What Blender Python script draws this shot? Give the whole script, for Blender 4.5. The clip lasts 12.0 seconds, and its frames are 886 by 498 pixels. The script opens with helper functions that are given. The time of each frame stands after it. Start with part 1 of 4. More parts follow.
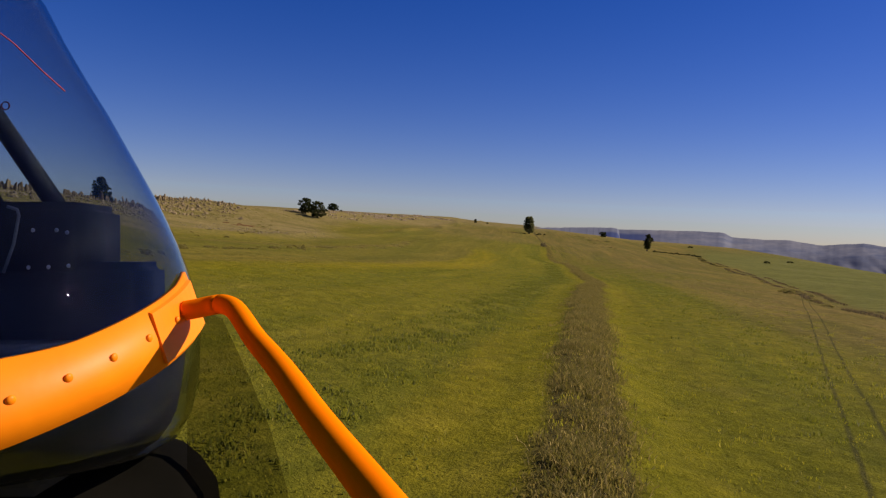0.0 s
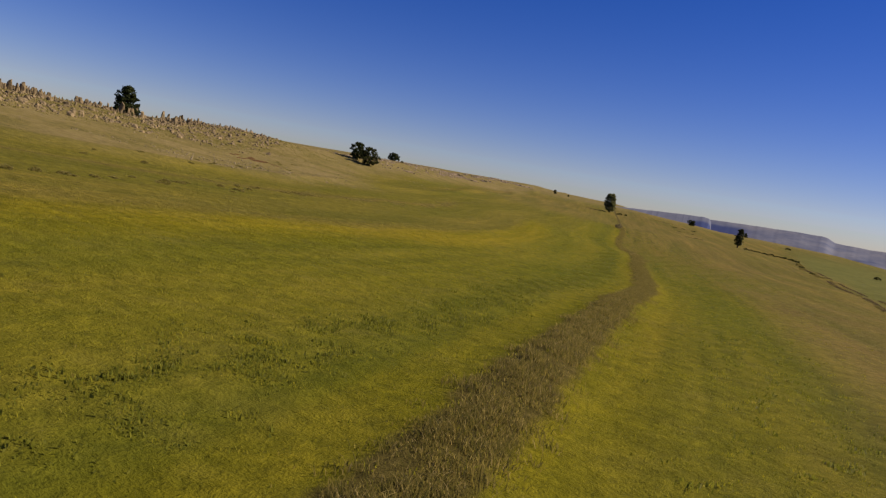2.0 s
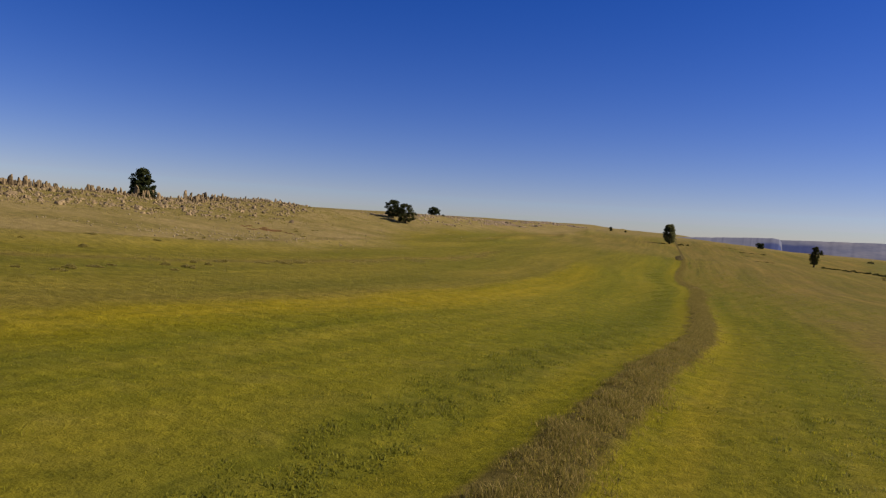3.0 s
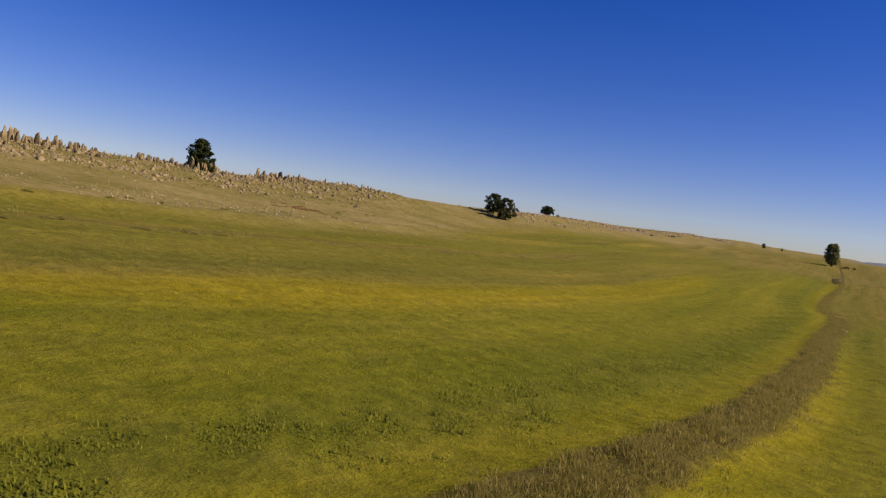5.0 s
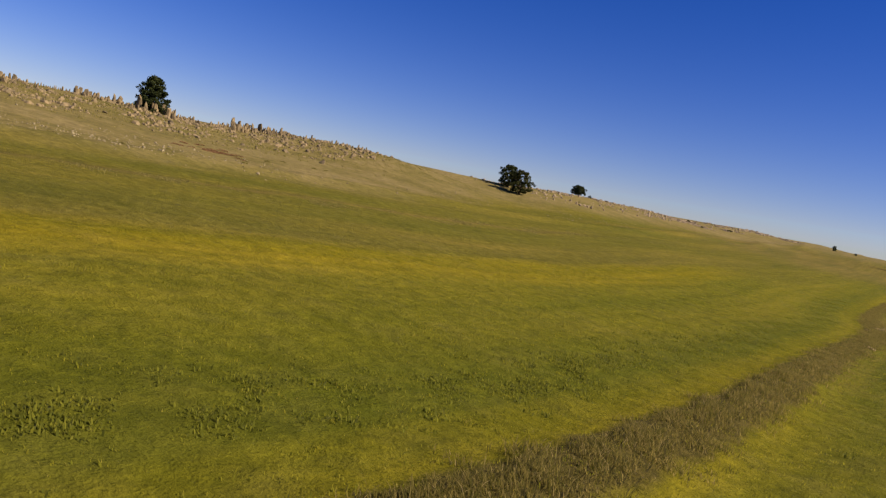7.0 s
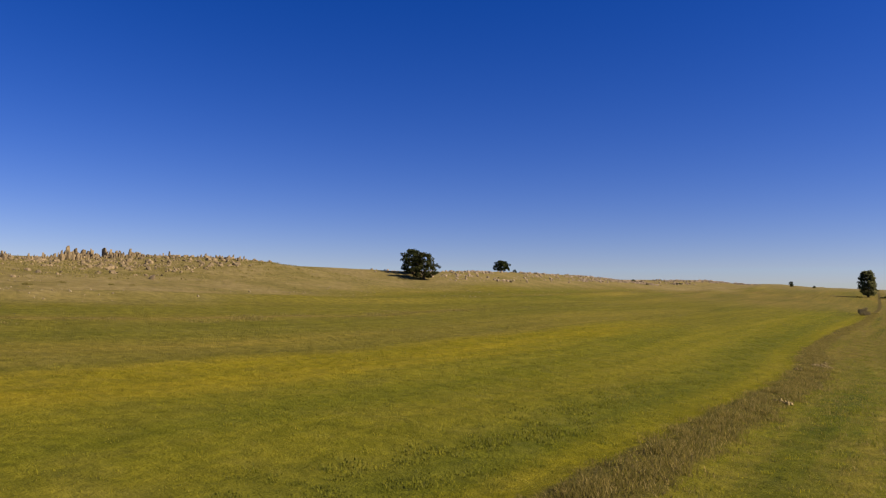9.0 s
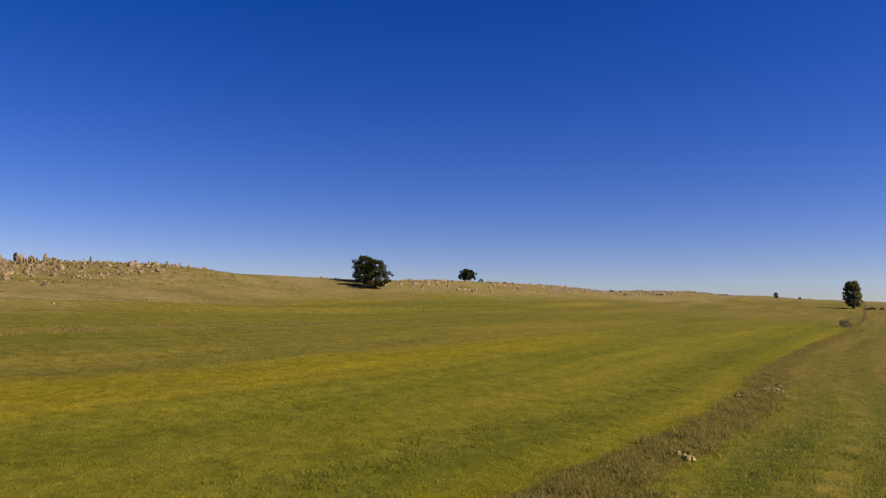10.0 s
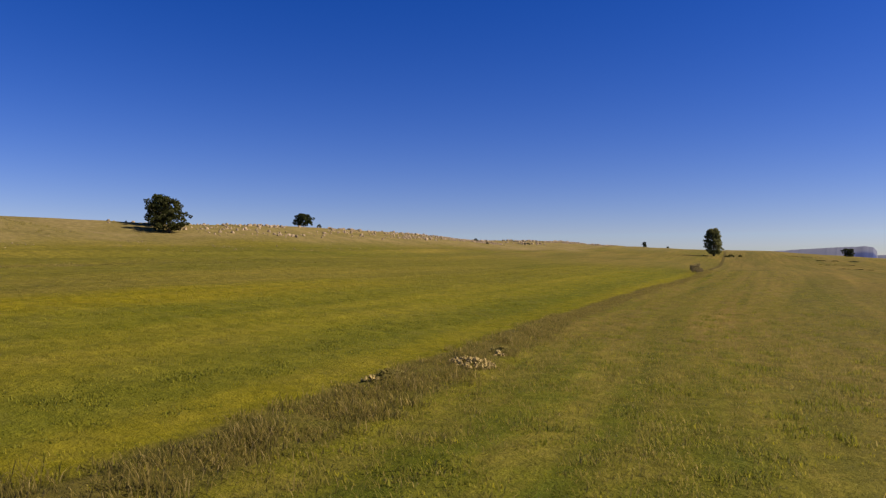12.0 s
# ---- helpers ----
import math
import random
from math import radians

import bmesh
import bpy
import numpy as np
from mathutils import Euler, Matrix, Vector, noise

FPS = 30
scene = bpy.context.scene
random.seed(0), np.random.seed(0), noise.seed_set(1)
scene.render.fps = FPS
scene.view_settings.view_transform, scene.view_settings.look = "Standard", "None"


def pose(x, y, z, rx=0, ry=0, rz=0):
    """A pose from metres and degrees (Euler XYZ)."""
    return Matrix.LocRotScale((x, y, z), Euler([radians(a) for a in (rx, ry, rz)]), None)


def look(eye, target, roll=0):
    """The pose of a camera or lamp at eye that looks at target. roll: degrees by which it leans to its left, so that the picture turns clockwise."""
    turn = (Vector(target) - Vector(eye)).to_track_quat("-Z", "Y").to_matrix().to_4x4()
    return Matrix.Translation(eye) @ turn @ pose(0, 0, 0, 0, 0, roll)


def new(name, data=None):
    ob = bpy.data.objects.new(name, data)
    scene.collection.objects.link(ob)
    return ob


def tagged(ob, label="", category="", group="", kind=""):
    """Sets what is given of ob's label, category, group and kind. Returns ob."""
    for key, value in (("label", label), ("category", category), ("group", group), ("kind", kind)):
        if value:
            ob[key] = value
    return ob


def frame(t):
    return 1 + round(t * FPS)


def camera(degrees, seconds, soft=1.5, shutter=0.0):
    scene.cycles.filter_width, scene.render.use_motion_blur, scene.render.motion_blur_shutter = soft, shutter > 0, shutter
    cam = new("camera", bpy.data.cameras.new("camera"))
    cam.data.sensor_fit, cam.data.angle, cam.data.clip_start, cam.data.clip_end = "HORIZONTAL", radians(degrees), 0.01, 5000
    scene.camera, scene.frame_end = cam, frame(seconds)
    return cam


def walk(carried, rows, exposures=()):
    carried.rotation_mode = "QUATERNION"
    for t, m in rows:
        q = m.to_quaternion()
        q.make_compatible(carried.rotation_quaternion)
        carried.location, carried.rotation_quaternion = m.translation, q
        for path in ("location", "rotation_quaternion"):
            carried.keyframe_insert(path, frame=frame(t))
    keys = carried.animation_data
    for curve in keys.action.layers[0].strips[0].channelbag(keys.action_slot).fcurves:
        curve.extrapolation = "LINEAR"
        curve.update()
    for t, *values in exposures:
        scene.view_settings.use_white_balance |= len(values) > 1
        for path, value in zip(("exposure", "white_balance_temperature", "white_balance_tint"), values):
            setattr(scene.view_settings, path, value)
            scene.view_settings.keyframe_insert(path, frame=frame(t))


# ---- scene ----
# ---- camera ----
cam = camera(62.0, 12.0, soft=1.25)
PATH = [
    (0, (4.113, 2.551, 3.510), (3.694, 52.532, 2.209), 3.06),
    (0.5, (6.058, 8.607, 3.608), (3.161, 58.469, 1.277), 7.18),
    (1, (8.027, 14.763, 3.697), (3.610, 64.436, 0.081), 9.06),
    (1.5, (9.977, 21.070, 3.839), (4.855, 70.585, -0.859), 9.41),
    (2, (11.776, 27.376, 4.043), (6.053, 76.851, -0.371), 9.99),
    (2.5, (13.457, 33.557, 4.190), (6.440, 83.005, 1.815), 6.95),
    (3, (14.977, 39.704, 4.304), (4.656, 88.608, 2.911), 3.73),
    (3.2, (15.614, 42.168, 4.319), (3.962, 90.774, 3.024), 3.90),
    (4.8, (20.644, 61.897, 3.201), (1.712, 108.138, 1.377), 7.66),
    (5, (21.308, 64.368, 3.081), (1.564, 110.264, 1.133), 7.07),
    (5.5, (22.942, 70.579, 2.870), (0.877, 115.387, 0.539), 7.85),
    (6, (24.386, 76.646, 2.609), (1.103, 120.777, -0.608), 9.27),
    (6.5, (25.596, 82.556, 2.474), (2.137, 126.548, -1.319), 10.41),
    (7, (26.730, 88.186, 2.246), (3.193, 132.145, -1.444), 10.45),
    (7.2, (27.144, 90.400, 2.095), (3.305, 134.228, -1.187), 10.05),
    (8.8, (30.089, 108.849, 1.358), (7.999, 153.628, 3.977), 1.58),
    (9, (30.455, 111.271, 1.329), (8.153, 155.894, 4.703), 0.74),
    (9.5, (31.367, 117.420, 1.287), (8.863, 161.846, 5.743), 1.42),
    (10, (32.358, 123.555, 1.146), (10.599, 168.378, 5.321), 0.78),
    (10.5, (33.366, 129.416, 0.968), (13.470, 175.148, 4.540), 0.93),
    (11, (34.562, 135.043, 0.783), (16.890, 181.703, 4.028), 0.54),
    (11.5, (35.814, 140.268, 0.480), (19.976, 187.654, 2.408), 0.83),
    (12, (36.703, 145.056, 0.060), (21.574, 192.698, 1.211), 0.19),
]
walk(cam, [(t, look(eye, target, roll)) for t, eye, target, roll in PATH],
     exposures=[(0.0, 0.33, 6500, 22), (2.5, 0.43, 6500, 22), (5.0, 0.62, 6500, 22), (12.0, 0.66, 6500, 22)])

# ---- sky and sun ----
SUN_AZ, SUN_EL = radians(78), radians(36)       # clockwise from +y, above the horizon
world = bpy.data.worlds.new("world")
scene.world = world
world.use_nodes = True
wn = world.node_tree.nodes
sky = wn.new("ShaderNodeTexSky")
sky.sky_type = 'NISHITA'
sky.sun_disc = False
sky.sun_elevation = SUN_EL
sky.sun_rotation = SUN_AZ
sky.altitude = 2000
sky.air_density = 1.12
sky.dust_density = 1.3
sky.ozone_density = 3.0
wn["Background"].inputs["Strength"].default_value = 0.053
deep = wn.new("ShaderNodeHueSaturation")
deep.inputs["Saturation"].default_value = 1.42
deep.inputs["Hue"].default_value = 0.519
world.node_tree.links.new(sky.outputs[0], deep.inputs["Color"])
tint = wn.new("ShaderNodeMix")
tint.data_type = 'RGBA'
tint.blend_type = 'MULTIPLY'
tint.inputs[0].default_value = 1.0
tint.inputs[7].default_value = (0.99, 0.96, 1.17, 1)
world.node_tree.links.new(deep.outputs[0], tint.inputs[6])
world.node_tree.links.new(tint.outputs[2], wn["Background"].inputs["Color"])
sun = new("sun", bpy.data.lights.new("sun", 'SUN'))
sun.data.energy = 5.0
sun.data.angle = radians(0.53)
sun.data.color = (1.0, 0.91, 0.76)
sd = Vector((math.sin(SUN_AZ) * math.cos(SUN_EL), math.cos(SUN_AZ) * math.cos(SUN_EL), math.sin(SUN_EL)))
sun.matrix_world = look(sd * 300, (0, 0, 0))


# ---- materials ----
def blank(name):
    m = bpy.data.materials.new(name)
    m.use_nodes = True
    nt = m.node_tree
    return m, nt, nt.nodes["Principled BSDF"]


def ramp(nt, fac, stops, mode='LINEAR'):
    r = nt.nodes.new("ShaderNodeValToRGB")
    r.color_ramp.interpolation = mode
    els = r.color_ramp.elements
    while len(els) < len(stops):
        els.new(0.5)
    for e, (p, c) in zip(els, stops):
        e.position = p
        e.color = (*c, 1)
    nt.links.new(fac, r.inputs[0])
    return r.outputs[0]


def noise_tex(nt, scale, detail=4, rough=0.55, vec=None, stretch=None):
    n = nt.nodes.new("ShaderNodeTexNoise")
    n.inputs["Scale"].default_value = scale
    n.inputs["Detail"].default_value = detail
    n.inputs["Roughness"].default_value = rough
    if vec is None:
        tc = nt.nodes.new("ShaderNodeTexCoord")
        vec = tc.outputs["Object"]
    if stretch:
        mp = nt.nodes.new("ShaderNodeMapping")
        mp.inputs["Scale"].default_value = stretch
        nt.links.new(vec, mp.inputs[0])
        vec = mp.outputs[0]
    nt.links.new(vec, n.inputs["Vector"])
    return n.outputs["Fac"]


def math_node(nt, op, a, b=0.0, c=0.0):
    n = nt.nodes.new("ShaderNodeMath")
    n.operation = op
    for k, v in enumerate((a, b, c)):
        if isinstance(v, (int, float)):
            n.inputs[k].default_value = v
        else:
            nt.links.new(v, n.inputs[k])
    return n.outputs[0]


def mix(nt, fac, a, b, mode='MIX'):
    n = nt.nodes.new("ShaderNodeMix")
    n.data_type = 'RGBA'
    n.blend_type = mode
    for sock, v in ((n.inputs[0], fac), (n.inputs[6], a), (n.inputs[7], b)):
        if isinstance(v, (int, float)):
            sock.default_value = v
        elif isinstance(v, tuple):
            sock.default_value = (*v, 1)
        else:
            nt.links.new(v, sock)
    return n.outputs[2]


def bump(nt, bsdf, height, strength, dist):
    b = nt.nodes.new("ShaderNodeBump")
    b.inputs["Strength"].default_value = strength
    b.inputs["Distance"].default_value = dist
    nt.links.new(height, b.inputs["Height"])
    nt.links.new(b.outputs[0], bsdf.inputs["Normal"])


def simple(name, c1, c2, scale=6.0, rough=0.7, metal=0.0, bump_d=0.0, stretch=None, detail=5, coat=0.0):
    m, nt, b = blank(name)
    n = noise_tex(nt, scale, detail, 0.6, stretch=stretch)
    nt.links.new(ramp(nt, n, [(0.3, c1), (0.7, c2)]), b.inputs["Base Color"])
    b.inputs["Roughness"].default_value = rough
    b.inputs["Metallic"].default_value = metal
    b.inputs["Coat Weight"].default_value = coat
    if bump_d:
        bump(nt, b, n, 0.6, bump_d)
    return m


def island_mat(name, stops, rough=0.6, trans=0.0, lift=0.0):
    m, nt, b = blank(name)
    g = nt.nodes.new("ShaderNodeNewGeometry")
    col = ramp(nt, g.outputs["Random Per Island"], stops)
    nt.links.new(col, b.inputs["Base Color"])
    b.inputs["Roughness"].default_value = rough
    b.inputs["Specular IOR Level"].default_value = 0.06
    if lift:
        # thin blades, lit through as well as from the front, as one soft mass
        thin = nt.nodes.new("ShaderNodeBsdfTranslucent")
        nt.links.new(col, thin.inputs["Color"])
        for sign, shader in ((1, b), (-1, thin)):
            v = nt.nodes.new("ShaderNodeVectorMath")
            v.operation = 'MULTIPLY_ADD'
            v.inputs[1].default_value = (1 - lift, 1 - lift, 1 - lift)
            v.inputs[2].default_value = (0, 0, lift * sign)
            nt.links.new(g.outputs["Normal"], v.inputs[0])
            w = nt.nodes.new("ShaderNodeVectorMath")
            w.operation = 'NORMALIZE'
            nt.links.new(v.outputs[0], w.inputs[0])
            nt.links.new(w.outputs[0], shader.inputs["Normal"])
        both = nt.nodes.new("ShaderNodeAddShader")
        nt.links.new(b.outputs[0], both.inputs[0])
        nt.links.new(thin.outputs[0], both.inputs[1])
        nt.links.new(both.outputs[0], nt.nodes["Material Output"].inputs[0])
        return m
    if trans:
        t = nt.nodes.new("ShaderNodeBsdfTranslucent")
        nt.links.new(col, t.inputs[0])
        s = nt.nodes.new("ShaderNodeMixShader")
        s.inputs[0].default_value = trans
        nt.links.new(b.outputs[0], s.inputs[1])
        nt.links.new(t.outputs[0], s.inputs[2])
        nt.links.new(s.outputs[0], nt.nodes["Material Output"].inputs[0])
    return m


def ground_material():
    m, nt, b = blank("meadow")

    def attr(name):
        a = nt.nodes.new("ShaderNodeAttribute")
        a.attribute_name = name
        return a.outputs["Fac"]

    across, heath, far = attr("across"), attr("heath"), attr("valley")
    wob = noise_tex(nt, 0.05, 3)
    wob2 = noise_tex(nt, 0.6, 4)
    w = math_node(nt, 'ADD', math_node(nt, 'MULTIPLY_ADD', wob, 7.0, -3.5), math_node(nt, 'MULTIPLY_ADD', wob2, 1.4, -0.7))
    # bands that run along the strip
    loose = math_node(nt, 'MINIMUM', math_node(nt, 'MULTIPLY', math_node(nt, 'ABSOLUTE', across), 0.03), 0.6)
    band = math_node(nt, 'MULTIPLY_ADD', math_node(nt, 'ADD', across, math_node(nt, 'MULTIPLY', w, loose)), 1 / 100.0, 0.5)
    G1, G2, Y1, Y2 = (0.130, 0.124, 0.008), (0.106, 0.109, 0.008), (0.176, 0.148, 0.006), (0.145, 0.131, 0.007)
    YF = (0.160, 0.143, 0.006)
    OL, BR, DK, BO = (0.141, 0.120, 0.017), (0.150, 0.112, 0.026), (0.130, 0.100, 0.024), (0.143, 0.119, 0.018)
    OG = (0.126, 0.114, 0.014)
    field = ramp(nt, band, [(0.0, OL), (0.035, OL), (0.055, OG), (0.10, OG), (0.118, OL), (0.128, DK), (0.140, OL), (0.17, OG), (0.20, OG), (0.28, BO), (0.302, Y1), (0.33, Y1), (0.358, G1), (0.43, G1),
                            (0.446, G2), (0.466, G2), (0.474, Y2), (0.486, YF), (0.517, YF), (0.53, Y2), (0.545, G1), (0.585, G1), (0.615, OL), (0.65, BR), (0.80, BR), (0.86, OL), (1.0, OL)])
    field = mix(nt, math_node(nt, 'MULTIPLY', attr("upper"), 0.75), field, OG)
    along = nt.nodes.new("ShaderNodeCombineXYZ")
    nt.links.new(across, along.inputs[0])
    nt.links.new(attr("along"), along.inputs[1])
    streak = noise_tex(nt, 0.8, 5, 0.6, along.outputs[0], (1.0, 0.03, 1.0))
    swath = noise_tex(nt, 0.16, 3, 0.5, along.outputs[0], (1.0, 0.10, 1.0))
    grain = math_node(nt, 'ADD', math_node(nt, 'MULTIPLY', noise_tex(nt, 0.5, 5, 0.65), 0.45), math_node(nt, 'MULTIPLY', streak, 0.55))
    rough_col = ramp(nt, grain, [(0.34, (0.080, 0.086, 0.010)), (0.45, (0.124, 0.110, 0.016)), (0.53, (0.154, 0.116, 0.028)), (0.60, (0.122, 0.104, 0.018)), (0.70, (0.140, 0.126, 0.012))])
    lush_col = ramp(nt, grain, [(0.36, (0.080, 0.098, 0.009)), (0.48, (0.118, 0.122, 0.010)), (0.56, (0.136, 0.122, 0.017)), (0.66, (0.146, 0.142, 0.011))])
    rough_col = mix(nt, attr("lush"), rough_col, lush_col)
    furrow = noise_tex(nt, 0.5, 4, 0.6, along.outputs[0], (1.0, 0.02, 1.0))
    rough_col = mix(nt, 0.75, rough_col, ramp(nt, furrow, [(0.36, (0.66, 0.72, 0.62)), (0.64, (1.28, 1.20, 1.25))]), 'MULTIPLY')
    east = ramp(nt, attr("rough"), [(0.0, (0, 0, 0)), (1.0, (1, 1, 1))])
    field = mix(nt, east, field, rough_col)
    brown = ramp(nt, noise_tex(nt, 0.12, 5, 0.6), [(0.3, (0.138, 0.122, 0.021)), (0.55, (0.156, 0.119, 0.031)), (0.75, (0.138, 0.102, 0.029))])
    field = mix(nt, math_node(nt, 'MULTIPLY', attr("brown"), 0.78), field, brown)
    # fine mottling
    n1 = noise_tex(nt, 2.2, 6, 0.65)
    n2 = noise_tex(nt, 0.22, 4, 0.6)
    n3 = noise_tex(nt, 14.0, 5, 0.7)
    field = mix(nt, math_node(nt, 'MULTIPLY', ramp(nt, n2, [(0.35, (0, 0, 0)), (0.75, (1, 1, 1))]), 0.35), field, (0.168, 0.142, 0.018))
    field = mix(nt, 0.75, field, ramp(nt, swath, [(0.32, (0.70, 0.80, 0.74)), (0.68, (1.24, 1.14, 1.28))]), 'MULTIPLY')
    field = mix(nt, 0.6, field, ramp(nt, streak, [(0.3, (0.66, 0.73, 0.64)), (0.7, (1.27, 1.19, 1.22))]), 'MULTIPLY')
    field = mix(nt, 0.8, field, ramp(nt, n1, [(0.28, (0.58, 0.62, 0.58)), (0.72, (1.30, 1.26, 1.22))]), 'MULTIPLY')
    field = mix(nt, 0.55, field, ramp(nt, noise_tex(nt, 0.9, 5, 0.62), [(0.32, (0.66, 0.70, 0.66)), (0.68, (1.26, 1.22, 1.24))]), 'MULTIPLY')
    field = mix(nt, 0.5, field, ramp(nt, n3, [(0.3, (0.62, 0.64, 0.62)), (0.7, (1.30, 1.28, 1.26))]), 'MULTIPLY')
    # the uncut strip
    core = math_node(nt, 'ABSOLUTE', math_node(nt, 'ADD', attr("core"), math_node(nt, 'MULTIPLY_ADD', wob2, 0.9, -0.45)))
    strip = ramp(nt, n1, [(0.25, (0.036, 0.030, 0.007)), (0.5, (0.082, 0.066, 0.014)), (0.8, (0.140, 0.108, 0.026))])
    strip = mix(nt, math_node(nt, 'MULTIPLY', attr("north"), 0.35), strip, rough_col)
    strip = mix(nt, math_node(nt, 'MULTIPLY', attr("far_strip"), 0.4), strip, (0.078, 0.060, 0.020))
    field = mix(nt, ramp(nt, math_node(nt, 'MULTIPLY', core, 0.25), [(0.20, (1, 1, 1)), (0.30, (0, 0, 0))]), field, strip)
    # wheel ruts
    rut = math_node(nt, 'ABSOLUTE', math_node(nt, 'SUBTRACT', math_node(nt, 'ABSOLUTE', math_node(nt, 'ADD', attr("rut"), math_node(nt, 'MULTIPLY_ADD', wob2, 0.12, -0.06))), 0.32))
    field = mix(nt, math_node(nt, 'MULTIPLY', ramp(nt, rut, [(0.02, (1, 1, 1)), (0.075, (0, 0, 0))]), math_node(nt, 'MULTIPLY', ramp(nt, n1, [(0.30, (0.4, 0.4, 0.4)), (0.55, (1, 1, 1))]), 0.9)), field, (0.050, 0.047, 0.012))
    # dry grass of the hill
    dry = ramp(nt, noise_tex(nt, 0.12, 6, 0.62), [(0.28, (0.126, 0.107, 0.026)), (0.5, (0.182, 0.145, 0.046)), (0.62, (0.216, 0.168, 0.062)), (0.78, (0.142, 0.121, 0.030))])
    dry = mix(nt, 0.8, dry, ramp(nt, noise_tex(nt, 1.1, 6, 0.7), [(0.3, (0.55, 0.55, 0.52)), (0.7, (1.3, 1.28, 1.25))]), 'MULTIPLY')
    col = mix(nt, math_node(nt, 'ADD', heath, math_node(nt, 'MULTIPLY_ADD', wob2, 0.5, -0.25)), field, dry)
    slope = ramp(nt, noise_tex(nt, 0.03, 6, 0.6), [(0.3, (0.094, 0.101, 0.019)), (0.7, (0.142, 0.134, 0.032))])
    slope = mix(nt, 0.8, slope, ramp(nt, noise_tex(nt, 0.35, 6, 0.65), [(0.3, (0.62, 0.66, 0.62)), (0.7, (1.28, 1.24, 1.20))]), 'MULTIPLY')
    col = mix(nt, far, col, slope)
    nt.links.new(col, b.inputs["Base Color"])
    b.inputs["Roughness"].default_value = 0.85
    b.inputs["Specular IOR Level"].default_value = 0.02
    bump(nt, b, math_node(nt, 'ADD', n1, math_node(nt, 'MULTIPLY', n3, 0.4)), 0.8, 0.19)
    return m


MAT_GROUND = ground_material()
MAT_GRASS = island_mat("green_grass", [(0.0, (0.104, 0.106, 0.008)), (0.5, (0.140, 0.130, 0.009)), (0.9, (0.174, 0.150, 0.011)), (1.0, (0.20, 0.165, 0.03))], 0.6, 0.2, 0.75)
MAT_DRY = island_mat("dry_grass", [(0.0, (0.040, 0.039, 0.006)), (0.3, (0.066, 0.057, 0.010)), (0.6, (0.096, 0.076, 0.015)), (0.9, (0.140, 0.108, 0.026)), (1.0, (0.21, 0.160, 0.055))], 0.7, 0.2, 0.75)
MAT_LEAF = island_mat("dark_foliage", [(0.0, (0.014, 0.021, 0.007)), (0.6, (0.036, 0.048, 0.013)), (1.0, (0.085, 0.090, 0.026))], 0.6, 0.35)
MAT_LEAF_B = island_mat("olive_foliage", [(0.0, (0.022, 0.027, 0.008)), (0.6, (0.052, 0.058, 0.014)), (1.0, (0.110, 0.106, 0.030))], 0.6, 0.35)
MAT_BARK = simple("bark", (0.030, 0.022, 0.015), (0.085, 0.065, 0.045), 9, 0.9, bump_d=0.02)


def rock_material(name, a, c, lichen):
    m, nt, b = blank(name)
    oi = nt.nodes.new("ShaderNodeObjectInfo")
    n = noise_tex(nt, 2.6, 7, 0.65)
    base = ramp(nt, n, [(0.25, a), (0.7, c)])
    base = mix(nt, ramp(nt, noise_tex(nt, 1.4, 4), [(0.52, (0, 0, 0)), (0.62, (1, 1, 1))]), base, lichen)
    base = mix(nt, 0.6, base, ramp(nt, oi.outputs["Random"], [(0, (0.7, 0.7, 0.7)), (1, (1.2, 1.15, 1.05))]), 'MULTIPLY')
    nt.links.new(base, b.inputs["Base Color"])
    b.inputs["Roughness"].default_value = 0.9
    bump(nt, b, n, 0.8, 0.12)
    return m


MAT_ROCK = rock_material("sandstone", (0.064, 0.047, 0.020), (0.280, 0.200, 0.086), (0.118, 0.100, 0.034))
MAT_PALE = rock_material("pale_stone", (0.20, 0.145, 0.042), (0.48, 0.365, 0.112), (0.33, 0.235, 0.062))


# ---- building helpers ----
def mesh_of(name, verts, faces, material=None, smooth=False):
    me = bpy.data.meshes.new(name)
    me.from_pydata(verts, [], faces)
    if material:
        me.materials.append(material)
    if smooth:
        me.polygons.foreach_set("use_smooth", [True] * len(me.polygons))
    me.update()
    return me


def part(name, bm, material, parent, label="", smooth=False):
    me = bpy.data.meshes.new(name)
    bm.to_mesh(me)
    bm.free()
    me.materials.append(material)
    if smooth:
        me.polygons.foreach_set("use_smooth", [True] * len(me.polygons))
    ob = new(name, me)
    ob.parent = parent
    return tagged(ob, label=label) if label else ob


def smoothstep(a, b, x):
    t = np.clip((x - a) / (b - a), 0, 1)
    return t * t * (3 - 2 * t)


